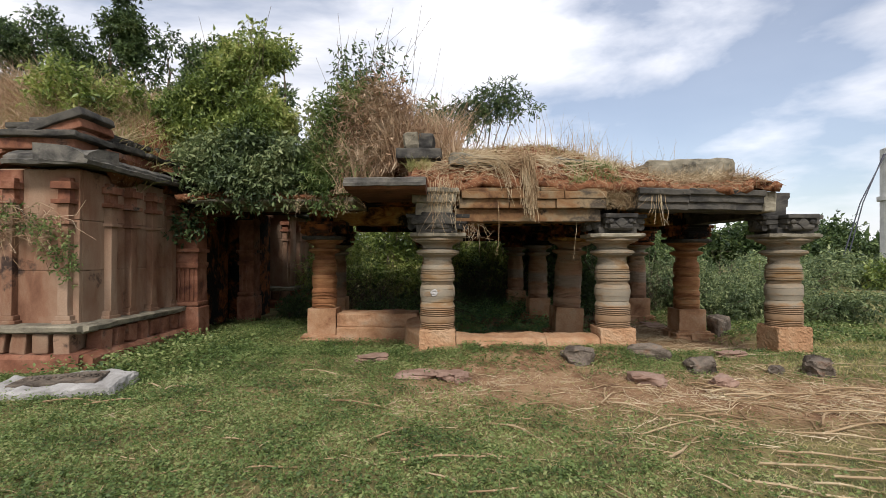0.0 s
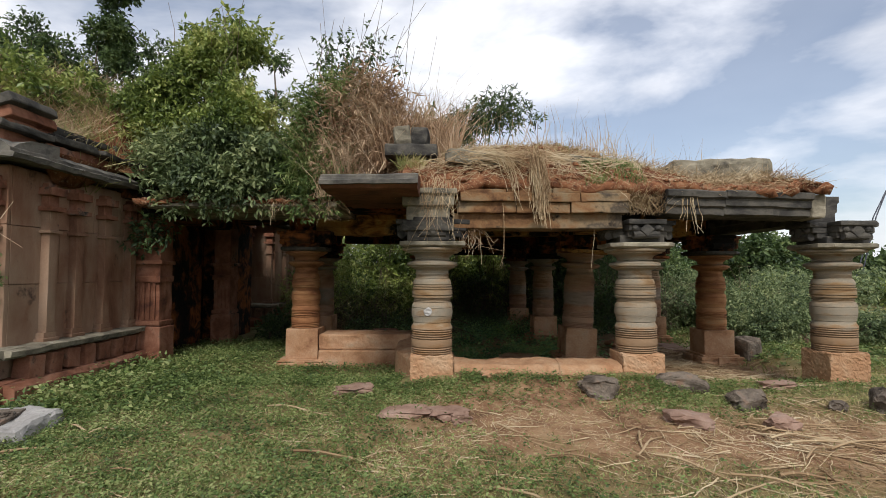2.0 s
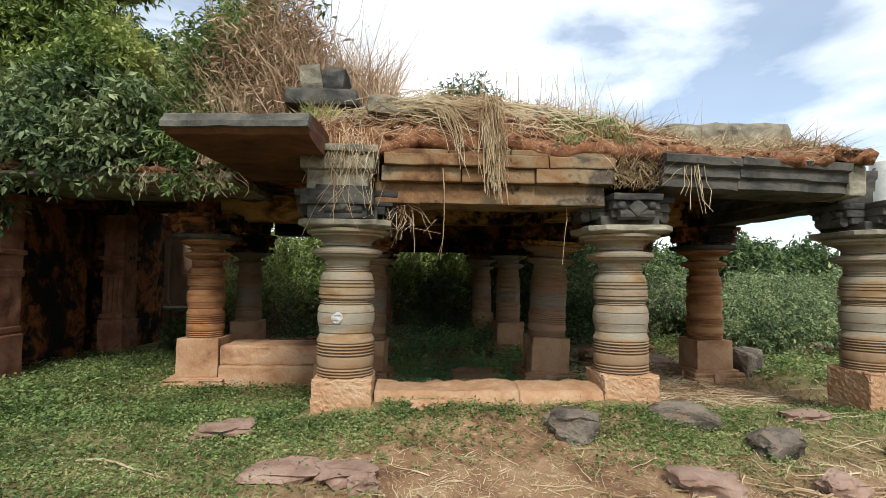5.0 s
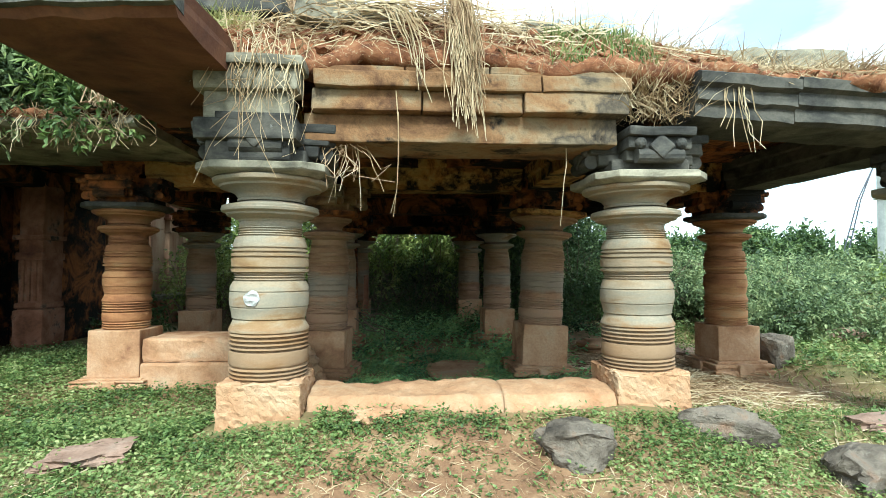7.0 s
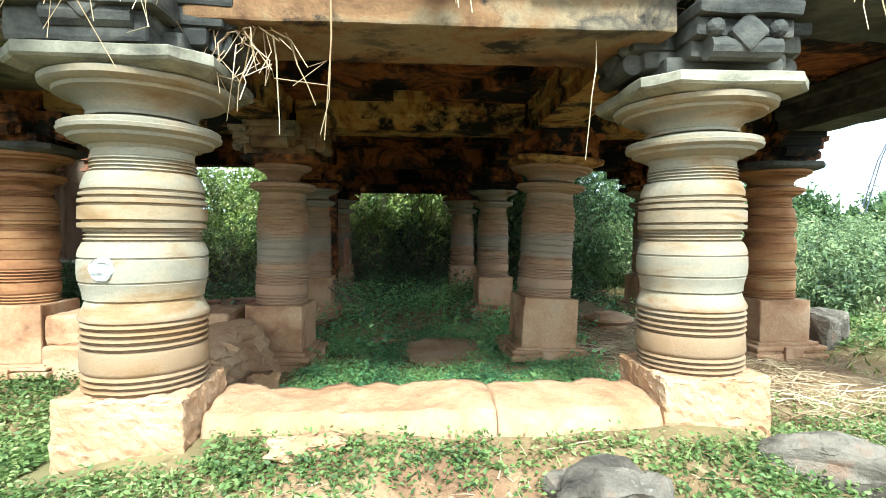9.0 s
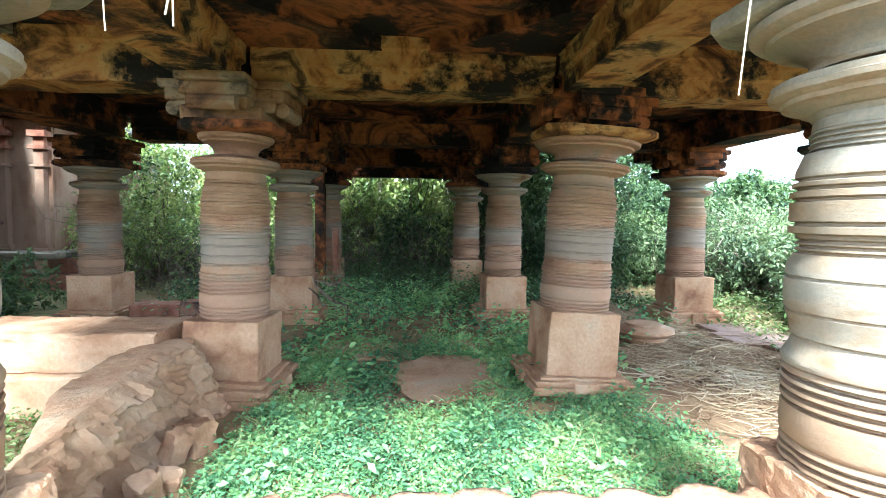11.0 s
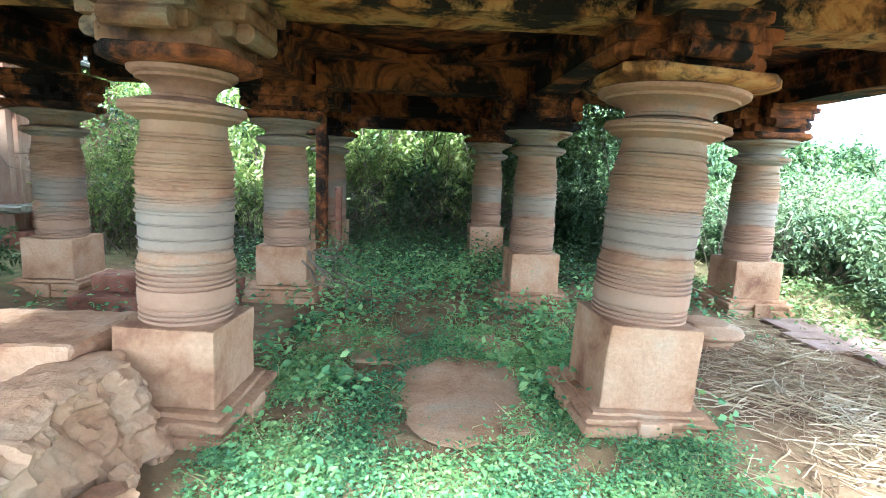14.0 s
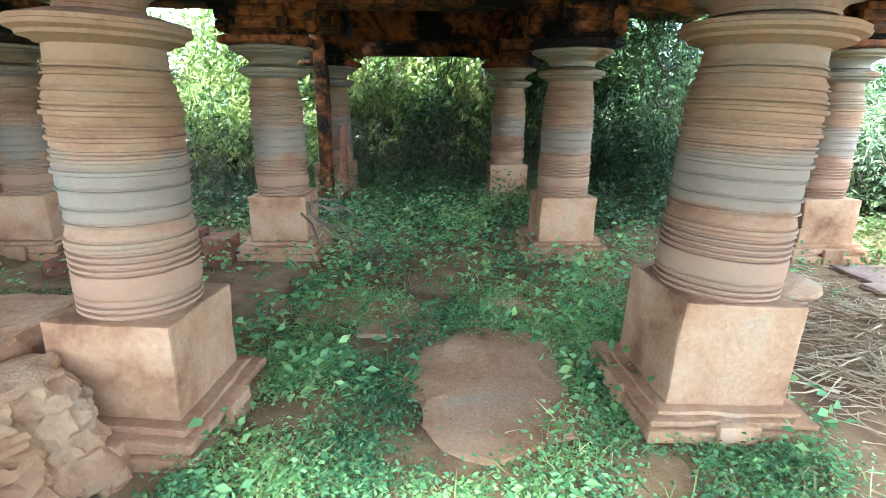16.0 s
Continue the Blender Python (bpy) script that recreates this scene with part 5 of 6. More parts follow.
def hanging():
    rng = np.random.RandomState(12)
    st, dv = [], []
    for i in range(150):      # sprawl over the roof edge
        x = rng.uniform(-0.1, 1.6)
        st.append((x, rng.uniform(7.75, 8.2), float(roof_h(x, 8.0)) + rng.uniform(-0.05, 0.12)))
        dv.append((rng.normal() * 0.45, -rng.uniform(0.0, 0.25), rng.uniform(-0.12, 0.12)))
    stalks("dry_creeper", rng, st, dv, STRAW, "tangle of dry creeper stems over the roof edge", 0.0045, "creeper", 0.35, 0.14)
    st, dv = [], []
    for i in range(130):      # the long bunch before the beam
        x = rng.normal(1.56, 0.05)
        st.append((x - 0.28, 7.75, 3.02 + rng.normal() * 0.04))
        dv.append((0.04 + rng.normal() * 0.035, -0.22 + rng.normal() * 0.03, -rng.uniform(0.3, 0.8)))
    for i in range(60):
        st.append((rng.uniform(0.35, 0.85), 7.82, 2.98 + rng.normal() * 0.05))
        dv.append((rng.uniform(0.35, 0.6), -0.16, rng.uniform(-0.1, 0.12)))
    for i in range(18):
        st.append((0.88 + rng.normal() * 0.05, 7.72, 2.95))
        dv.append((0.12 + rng.normal() * 0.04, -0.16, -rng.uniform(0.2, 0.55)))
    stalks("hanging_straw", rng, st, dv, STRAW, "bunch of dry straw hanging over the stone beam", 0.0055, "straw", 0.25, 0.05)
    st, dv = [], []
    for i in range(50):
        st.append((rng.normal(0.02, 0.13), 7.55, 2.6 + rng.normal() * 0.08))
        dv.append((rng.normal() * 0.14, -0.07 + rng.normal() * 0.03, -rng.uniform(0.2, 0.75)))
    stalks("hanging_straw", rng, st, dv, STRAW, "dry roots hanging over the lichen-grey corner stack", 0.0035, "straw", 0.1, 0.12)
    st = [(0.84, 7.7, 2.35), (0.86, 7.72, 2.2), (2.1, 7.95, 2.05), (0.55, 7.95, 2.0), (0.5, 7.9, 2.05), (0.6, 7.95, 2.05)]
    dv = [(0.02, 0, -0.85), (-0.03, 0.0, -0.7), (-0.05, 0, -0.6), (0.05, 0, -0.45), (-0.12, 0, -0.4), (0.15, 0, -0.35)]
    stalks("hanging_root", rng, st, dv, STRAW, "thin pale root hanging below the beam", 0.0045, "root", 0.02, 0.04)
    st, dv = [], []
    for i in range(26):
        st.append((rng.normal(0.42, 0.06), 7.9, 2.05 + rng.normal() * 0.06))
        dv.append((rng.normal() * 0.12, -0.05, -rng.uniform(0.05, 0.3)))
    stalks("dead_leaves", rng, st, dv, BROWNGRASS, "wad of dead brown roots beside the pillar's cap", 0.004, "roots", 0.1, 0.3)
    st, dv = [], []
    for i in range(90):
        x = rng.uniform(2.95, 4.4)
        st.append((x, 8.0 + rng.uniform(-0.1, 0.3), 2.62 + rng.uniform(-0.05, 0.1)))
        dv.append((rng.normal() * 0.4, -rng.uniform(0.05, 0.3), rng.uniform(-0.05, 0.1)))
    for i in range(10):
        st.append((rng.normal(3.3, 0.05), 7.72, 2.5))
        dv.append((rng.normal() * 0.04, -0.1, -rng.uniform(0.15, 0.45)))
    stalks("dry_creeper", rng, st, dv, STRAW, "dry stems lying over the blackened eave", 0.005, "creeper", 0.3, 0.1)
    st, dv = [], []
    for i in range(70):
        st.append((rng.uniform(-2.6, -1.5), 9.05, 2.55 + rng.uniform(-0.05, 0.1)))
        dv.append((rng.normal() * 0.2, -0.06, -rng.uniform(0.05, 0.36)))
    stalks("hanging_straw", rng, st, dv, STRAW, "dry straw hanging from the side wing's eave", 0.0035, "straw", 0.1, 0.12)
    st, dv = [], []
    for i in range(260):
        st.append((rng.uniform(-8.5, -5.45), 7.1, rng.uniform(1.7, 2.15)))
        dv.append((rng.normal() * 0.3, -0.05 + rng.normal() * 0.04, rng.normal() * 0.16))
    stalks("dry_creeper", rng, st, dv, BROWNGRASS, "dry brown creeper matted on the shrine's front wall", 0.006, "creeper", 0.2, 0.3)


hanging()


def shoots():
    rng = np.random.RandomState(55)
    st, dv = [], []
    for i in range(34):
        st.append((rng.uniform(-2.1, -0.6), rng.uniform(9.2, 10.0), 3.2))
        dv.append((rng.normal() * 0.35 + 0.15, rng.normal() * 0.2, rng.uniform(1.6, 2.9)))
    for i in range(14):
        st.append((rng.uniform(-4.6, -3.3), rng.uniform(9.7, 10.2), 4.4))
        dv.append((rng.normal() * 0.3, rng.normal() * 0.2, rng.uniform(1.0, 1.9)))
    stalks("bare_shoots", rng, st, dv, BARK, "thin bare shoots rising over the roof plants", 0.007, "twigs", 0.02, 0.08)
    st, dv = [], []
    for i in range(260):
        x, y = rng.uniform(-0.2, 2.3), rng.uniform(7.8, 8.7)
        st.append((x, y, float(roof_h(x, y)) + 0.06))
        dv.append((rng.normal() * 0.35 + 0.15, -rng.uniform(-0.1, 0.3), rng.uniform(-0.05, 0.15)))
    stalks("dry_creeper", rng, st, dv, STRAW, "pale dry creeper stems sprawling over the roof earth", 0.006, "creeper", 0.3, 0.14)


shoots()


def roof_litter():
    rng = np.random.RandomState(33)
    st, dv = [], []
    for i in range(900):
        x, y = rng.uniform(-0.3, 5.0), 7.78 + abs(rng.normal()) * 0.8
        a, l = rng.uniform(0, 6.28), rng.uniform(0.1, 0.45)
        ex, ey = x + l * math.cos(a), max(7.76, y + l * math.sin(a))
        z0, z1 = float(roof_h(x, y)) + 0.03, float(roof_h(ex, ey)) + 0.03
        st.append((x, y, z0))
        dv.append((ex - x, ey - y, z1 - z0))
    stalks("straw_litter", rng, st, dv, STRAW, "straw and dead stems strewn over the roof earth", 0.0045, "straw", 0.0, 0.06)
    bm = bmesh.new()
    for i in range(420):
        x, y = rng.uniform(-0.35, 5.1), 7.76 + abs(rng.normal()) * 0.7
        s = rng.uniform(0.012, 0.05)
        ball = bmesh.ops.create_icosphere(bm, subdivisions=1, radius=s)
        q = Vector((x, y, float(roof_h(x, y)) + 0.2 * s))
        for v in ball["verts"]:
            v.co = Vector((v.co.x * 1.3, v.co.y, v.co.z * 0.8)) + Vector(rng.normal(size=3)) * s * 0.18 + q
    tagged(part("clods", bm, EARTH), "clods of earth and chips of stone on the roof", "earth", kind="stuff")


roof_litter()
cen = [(-5.4, 7.05, 1.7, 0.25, 0.12, 0.4), (-5.25, 7.05, 1.35, 0.15, 0.1, 0.3), (-6.2, 7.05, 2.0, 0.7, 0.12, 0.22), (-7.3, 7.05, 2.0, 0.7, 0.12, 0.25)]
plant("wall_creeper", (-6.0, 7.15, 2.2), cen, 420, 5, 0.055, WEED, "small-leaved creeper on the shrine's corner", "creeper", 45, 0.01)

# bushes close behind and beside the hall
BELT = [
    ((-3.6, 16.9), (-4.3, 15.9, 0.4), (-2.6, 17.6, 2.8), 12, 0.7, GREEN, 900),
    ((-1.9, 17.6), (-2.8, 16.8, 0.3), (-1.0, 18.4, 3.2), 12, 0.75, GREEN, 900),
    ((0.2, 19.2), (-0.9, 18.4, 0.3), (1.0, 19.8, 3.0), 12, 0.7, GREEN, 1000),
    ((1.9, 19.2), (0.8, 18.5, 0.3), (2.9, 19.8, 3.0), 12, 0.7, GREEN, 1000),
    ((3.6, 17.8), (2.9, 17.0, 0.3), (4.4, 18.6, 3.0), 12, 0.7, DEEP, 900),
    ((5.2, 17.0), (4.2, 16.2, 0.2), (6.2, 17.8, 2.9), 12, 0.75, DEEP, 900),
    ((7.2, 15.6), (6.5, 14.9, 0.2), (8.0, 16.6, 1.1), 12, 0.6, SAGE, 900),
    ((8.4, 13.6), (7.5, 12.8, 0.0), (9.2, 14.6, 0.75), 11, 0.5, SAGE, 900),
    ((7.2, 12.6), (6.5, 11.9, 0.0), (7.9, 13.6, 0.6), 12, 0.42, SAGE, 800),
    ((6.9, 14.4), (6.3, 13.7, 0.0), (7.5, 15.0, 0.8), 12, 0.45, SAGE, 800),
    ((9.0, 12.2), (8.2, 11.6, 0.0), (9.8, 12.8, 0.35), 10, 0.4, SAGE, 700),
    ((10.6, 16.5), (9.5, 15.5, 0.1), (12.0, 17.5, 0.9), 12, 0.6, SAGE, 900),
    ((9.0, 19.5), (7.5, 18.5, 0.5), (10.5, 20.5, 0.9), 12, 0.8, DEEP, 700),
    ((13.5, 19.5), (12.0, 18.3, 0.2), (15.0, 20.5, 1.0), 12, 0.8, SAGE, 700),
    ((1.0, 22.5), (-1.5, 20.6, 0.6), (3.8, 22.0, 4.6), 18, 1.1, GREEN, 2200),
    ((-4.0, 22.0), (-5.0, 19.5, 0.6), (-1.5, 21.5, 4.0), 16, 1.1, GREEN, 1800),
    ((6.0, 22.0), (3.5, 20.0, 0.6), (7.0, 22.0, 3.0), 14, 1.1, DEEP, 1600),
    # next four: low brush, its dark leaf colour also carrying the shade down there
    ((1.0, 18.9), (-1.6, 18.2, 0.0), (2.0, 19.6, 0.9), 14, 0.5, DEEP, 1300),
    ((3.0, 18.6), (1.6, 18.2, 0.0), (4.2, 19.4, 1.0), 12, 0.5, DEEP, 1100),
    ((5.6, 17.4), (4.0, 16.9, 0.0), (7.6, 18.4, 0.9), 14, 0.5, DEEP, 1300),
    ((-3.0, 17.9), (-4.5, 17.2, 0.0), (-1.3, 18.6, 0.9), 14, 0.5, DEEP, 1300),
    # next two: unseen canopies added over the rear opening to shade the brush
    ((0.4, 18.9), (-1.8, 18.0, 2.9), (1.6, 19.6, 4.0), 12, 0.75, GREEN, 1200),
    ((2.8, 18.9), (1.4, 18.0, 2.9), (4.6, 19.6, 4.0), 12, 0.75, GREEN, 1200),
    ((0.9, 20.2), (-3.5, 19.8, 0.2), (5.5, 20.6, 2.2), 20, 0.7, DEEP, 1800),
    ((6.7, 19.0), (5.8, 18.4, 0.3), (7.6, 19.6, 2.9), 14, 0.75, DEEP, 1500),
    ((8.5, 19.4), (7.7, 18.8, 0.2), (9.2, 20.0, 1.9), 12, 0.7, DEEP, 1200),
    ((8.0, 17.2), (6.6, 16.6, 0.0), (9.4, 18.0, 0.5), 10, 0.5, DEEP, 800),
    ((-3.9, 12.9), (-4.3, 12.9, 0.0), (-3.6, 14.5, 0.3), 6, 0.3, DEEP, 200),
]
for i, (b, lo, hi, n, r, mt, tw) in enumerate(BELT):
    c = cloud(np.random.RandomState(100 + i), lo, hi, n, r)
    plant("bush", (b[0], b[1], gz(*b)), c, int(tw * (1.7 if b[1] < 17.5 else 1.0)), 9, 0.075 if b[1] < 17.5 else 0.125, mt, "dense green bush growing close to the hall" if b[1] < 18.5 else "tall green bush behind the hall, two of them added as shading canopy", "bush", 200 + i, 0.04, "bushes round the hall")


def brush():
    """Bare twigs and vines in the shade behind the hall."""
    rng = np.random.RandomState(77)
    st, dv = [], []
    for i in range(520):
        x = rng.uniform(-4.2, 8.5)
        y = 17.3 + rng.uniform(0, 1.2) if -1.2 < x < 6 else (15.4 + rng.uniform(0, 1.0) if x < 0 else 14.6 + rng.uniform(0, 1.2))
        st.append((x, y, gz(x, y)))
        dv.append((rng.normal() * 0.6, rng.normal() * 0.3, rng.uniform(0.6, 2.0)))
    stalks("dry_twigs", rng, st, dv, BARK, "bare grey twigs under the bushes", 0.008, "twigs", 0.15, 0.2)
    st, dv = [], []
    for x in (1.35, 1.45, 1.7, 1.6, 0.5, 2.0):
        st.append((x, 17.6, 2.2))
        dv.append((rng.normal() * 0.35, 0.1, -rng.uniform(0.7, 1.5)))
    stalks("vine", rng, st, dv, BARK, "thin vines hanging across the rear opening", 0.014, "vine", 0.05, 0.15)
    st = [(0.0, 13.45, 0.35), (0.05, 13.5, 0.3), (0.0, 13.4, 0.2), (0.1, 13.5, 0.15), (0.1, 13.4, 0.35), (0.2, 13.4, 0.25)]
    dv = [(0.6, -0.5, -0.4), (0.75, -0.2, -0.35), (0.5, -0.6, -0.2), (0.4, 0.1, -0.2), (0.3, -0.3, 0.15), (0.45, -0.35, 0.1)]
    stalks("fallen_branch", rng, st, dv, BARK, "dead branch leaning against the pillar's block", 0.016, "branch", 0.1, 0.18)


brush()


# far trees
def tree(x, y, h, w, seed, mt, label, n=900, size=0.32, narrow=False):
    rng = np.random.RandomState(seed)
    z = gz(x, y)
    cen = []
    for i in range(16):
        t = rng.uniform(0.35, 1.0) if not narrow else rng.uniform(0.2, 1.0)
        rr = w * (1.05 - 0.6 * t) if narrow else w * math.sin(math.pi * (0.15 + 0.8 * t))
        a = rng.uniform(0, 6.28)
        s = w * rng.uniform(0.28, 0.5)
        cen.append((x + rr * 0.8 * math.cos(a), y + rr * 0.8 * math.sin(a), z + h * t, s, s, s * 0.8))
    cen.insert(0, (x, y, z + h * 0.92, w * 0.3, w * 0.3, w * 0.3))
    return plant("tree", (x, y, z), cen, n, 9, size, mt, label, "tree", seed, 0.012 * h + 0.03, "trees beyond the ruins")


for i, (x, y, h, w) in enumerate(((-22.5, 27.5, 14.6, 2.3), (-20.4, 27.0, 14.0, 2.0), (-18.6, 27.6, 13.2, 1.6), (-17.1, 27.0, 16.2, 1.2), (-15.2, 27.5, 14.4, 2.1), (-12.9, 28.0, 12.8, 1.9), (-24.8, 28.0, 14.2, 2.2), (-10.9, 28.5, 11.2, 1.6))):
    tree(x, y, h, w, 300 + i, DEEP, "dark tree hung with creepers beyond the shrine", 1900, 0.21, True)
tree(-7.3, 23.0, 11.6, 0.8, 320, DEEP, "slender tree beyond the hall", 800, 0.17, True)
cen = [(-0.2, 25, 7.8, 0.6, 0.5, 0.35), (0.6, 25, 8.2, 0.6, 0.5, 0.35), (1.4, 25, 8.7, 0.65, 0.5, 0.4), (2.2, 25, 9.2, 0.65, 0.5, 0.35), (3.0, 25, 9.5, 0.55, 0.4, 0.25), (3.7, 25, 9.2, 0.45, 0.4, 0.16), (2.2, 25, 8.4, 0.6, 0.4, 0.22), (3.1, 25, 8.6, 0.55, 0.4, 0.16), (1.3, 25, 7.8, 0.55, 0.4, 0.25), (4.2, 25, 8.8, 0.35, 0.3, 0.12)]
plant("tree", (0.4, 25.0, gz(0.4, 25.0)), cen, 620, 9, 0.24, DEEP, "feathery dark tree top leaning beyond the hall's roof", "tree", 321, 0.13, "trees beyond the ruins", wide=0.22)
tree(-0.8, 24.0, 8.5, 0.8, 322, DEEP, "slender tree behind the dry grass", 200, 0.25, True)
for i, (x, y, h, w) in enumerate(((30, 48, 4.4, 2.4), (37, 55, 3.6, 3.0), (27, 52, 3.0, 2.2), (46, 60, 4.0, 3.2), (52, 56, 3.8, 3), (22, 50, 3, 2.4))):
    tree(x, y, h, w, 340 + i, DEEP, "far green tree beyond the field", 420, 0.5)
for i in range(26):
    rnd = random.Random(500 + i)
    y = rnd.uniform(22, 44)
    x = y * rnd.uniform(0.62, 1.25)
    s = rnd.uniform(0.7, 1.25)
    c = cloud(np.random.RandomState(520 + i), (x - s, y - s, 0.3 + gz(x, y)), (x + s, y + s, gz(x, y) + s * 0.9), 8, s * 0.55)
    plant("field_bush", (x, y, gz(x, y)), c, 330, 8, 0.2, (GREEN, SAGE, SAGE)[i % 3], "bush at the edge of the grassy field", "bush", 540 + i, 0.05, "bushes of the field")


def far_woods():
    rng = np.random.RandomState(90)
    n = 9000
    a = rng.uniform(-1.35, 1.35, n)
    d = rng.uniform(75, 130, n)
    x, y = d * np.sin(a), d * np.cos(a)
    hgt = 4.0 + 2.2 * np.sin(a * 9) + 1.5 * np.sin(a * 23 + 1)
    P = np.stack([x, y, ground_z(x, y) + rng.random(n) * np.maximum(1.5, hgt)], 1)
    ob = leaf_mesh("far_woods", P, rng.normal(size=(n, 3)), 2.4, DEEP, None, rng, 0.8)
    tagged(ob, "dark line of far woods on the horizon", "woods", kind="stuff")


far_woods()


# ---- ground plants and litter ----
def scatter(rng, n, xr, yr, dens):
    x, y = rng.uniform(*xr, n), rng.uniform(*yr, n)
    keep = rng.random(n) < dens(x, y)
    return x[keep], y[keep]


def clear_of(x, y):
    """0 where stone stands: shrine, pillars' blocks, threshold and bench."""
    ok = ~((x < -4.85) & (y > 6.8) & (y < 10.2))
    ok &= ~((x > 0.2) & (x < 2.46) & (y > 7.85) & (y < 8.4))
    ok &= ~((x > -2.25) & (x < -0.4) & (y > 10.3) & (y < 11.15))
    ok &= ~((x > -0.55) & (x < 0.1) & (y > 8.3) & (y < 10.7))
    for px, py in ((-0.09, 8.05), (2.75, 8.2), (5.6, 8.32), (-2.49, 10.68), (-0.2, 10.95), (2.71, 11.0), (5.28, 10.98), (-0.32, 13.88), (2.55, 13.9), (5.28, 13.85), (-2.75, 13.9), (-0.3, 16.7), (2.5, 16.7)):
        ok &= ~((np.abs(x - px) < 0.4) & (np.abs(y - py) < 0.4))
    ok &= ~((np.hypot((x - 1.56) / 0.42, (y - 11.2) / 0.52) < 1))
    return ok.astype(float)


def patchy(x, y, s=1.0):
    return 0.5 + 0.5 * np.sin(s * (1.9 * x + 0.9 * y)) * np.sin(s * (2.2 * y - 1.1 * x) + 0.7)


def weeds(name, rng, n, xr, yr, dens, per, size, height, material, label):
    """Low plants: a few leaves each on a short stem."""
    x, y = scatter(rng, n, xr, yr, lambda a, b: dens(a, b) * clear_of(a, b))
    k = len(x)
    h = height * (0.35 + rng.random(k) ** 1.5)
    base = np.stack([x, y, ground_z(x, y)], 1)
    tt = rng.random((k, per, 1))
    off = rng.normal(size=(k, per, 3)) * np.array([1, 1, 0.0]) * (0.35 * height + 0.01)
    Q = base[:, None, :] + off * tt + np.array([0, 0, 1.0]) * tt * h[:, None, None]
    D = rng.normal(size=(k, per, 3)) * np.array([1, 1, 0.3]) + np.array([0, 0, 0.25])
    ob = leaf_mesh(name, Q.reshape(-1, 3), D.reshape(-1, 3), size, material, None, rng, 0.55)
    tagged(ob, label, "weeds", kind="stuff")


rng = np.random.RandomState(61)
lush = lambda x, y: sstep(-9.5, -6.5, x + 0.4 * np.sin(3 * y)) * sstep(0.6, 3.6, y + 0.4 * np.sin(2.1 * x)) * np.clip(sstep(2.6, -0.8, x + 0.35 * (y - 5)) + 0.16, 0, 1) * np.clip(greenness(x, y), 0, 1)
weeds("weed_carpet", rng, 64000, (-9.5, 3.0), (0.6, 8.6), lush, 6, 0.029, 0.08, WEED, "carpet of small green weeds before the shrine")
weeds("weed_carpet", rng, 13000, (-5.2, -0.4), (7.8, 12.5), lambda x, y: np.full_like(x, 0.8), 6, 0.036, 0.11, WEED, "taller weeds along the shrine and hall")
weeds("weed_carpet", rng, 1500, (-5.2, -2.6), (6.4, 9.6), lambda x, y: 0.9 * sstep(-2.7, -4.2, x + 0.3 * np.sin(5 * y)), 7, 0.06, 0.2, WEED, "leafy weeds at the foot of the shrine")
near_b = lambda x, y: np.clip(np.exp(-(((x - 2.9) / 0.8) ** 2 + ((y - 7.55) / 0.6) ** 2)) + np.exp(-(((x + 0.2) / 1.1) ** 2 + ((y - 7.5) / 0.4) ** 2)) + np.exp(-(((x - 0.9) / 0.7) ** 2 + ((y - 7.75) / 0.16) ** 2)) + 0.6 * np.exp(-(((x - 5.2) / 1.5) ** 2 + ((y - 8.3) / 0.6) ** 2)), 0, 1)
weeds("weed_carpet", rng, 36000, (-2, 7), (6.3, 9.5), near_b, 6, 0.028, 0.065, WEED, "bright green weeds at the foot of the front pillars")
hall = lambda x, y: sstep(0.05, 0.3, x) * (1 - sstep(2.9, 3.3, x)) * sstep(8.4, 8.8, y) * np.clip((greenness(x, y) * 0.9 + 0.5 * sstep(12.6, 14, y)) * np.clip(1.5 * patchy(x, y, 2.2) + 0.75 * sstep(10.6, 9.6, y) - 0.1, 0, 1), 0, 1)
weeds("hall_weeds", rng, 38000, (0.0, 3.4), (8.4, 12.6), hall, 6, 0.026, 0.085, LIT_HALLWEED, "green weeds growing through the hall's floor")
weeds("hall_weeds", rng, 500, (0.1, 3.2), (8.8, 13.6), hall, 9, 0.055, 0.15, LIT_HALLWEED, "taller broad-leaved weeds in the hall")
# dark leaves chosen here so that the rear reads as shaded
weeds("hall_weeds", rng, 3600, (-2.6, 5.0), (14.8, 18.5), lambda x, y: np.full_like(x, 0.9), 9, 0.06, 0.5, DEEP, "dark weeds and brush at the hall's rear, shade put into the leaf colour")
weeds("hall_weeds", rng, 3600, (-2.6, 5.0), (12.2, 16.0), lambda x, y: (0.12 + 0.88 * sstep(13.0, 14.4, y) * np.exp(-((x - 1.2) / 1.6) ** 2)) * np.clip(0.3 + patchy(x, y, 1.6), 0, 1), 9, 0.06, 0.36, LIT_HALLWEED, "deep green weeds filling the hall's rear")
weeds("hall_weeds", rng, 900, (-0.2, 3.4), (10.6, 13.6), lambda x, y: np.clip(1.6 * patchy(x, y, 2.0) - 0.5, 0, 1) * np.clip(np.abs(x - 1.4) / 0.9 - 0.25, 0, 1), 10, 0.07, 0.24, LIT_HALLWEED, "tall leafy weeds beside the hall's pillars")
weeds("hall_weeds", rng, 4200, (4.6, 9.5), (9.4, 15.5), lambda x, y: sstep(5.2, 6.2, x + 0.3 * (y - 12)) * 0.9, 6, 0.06, 0.14, WEED, "weeds beside the hall")


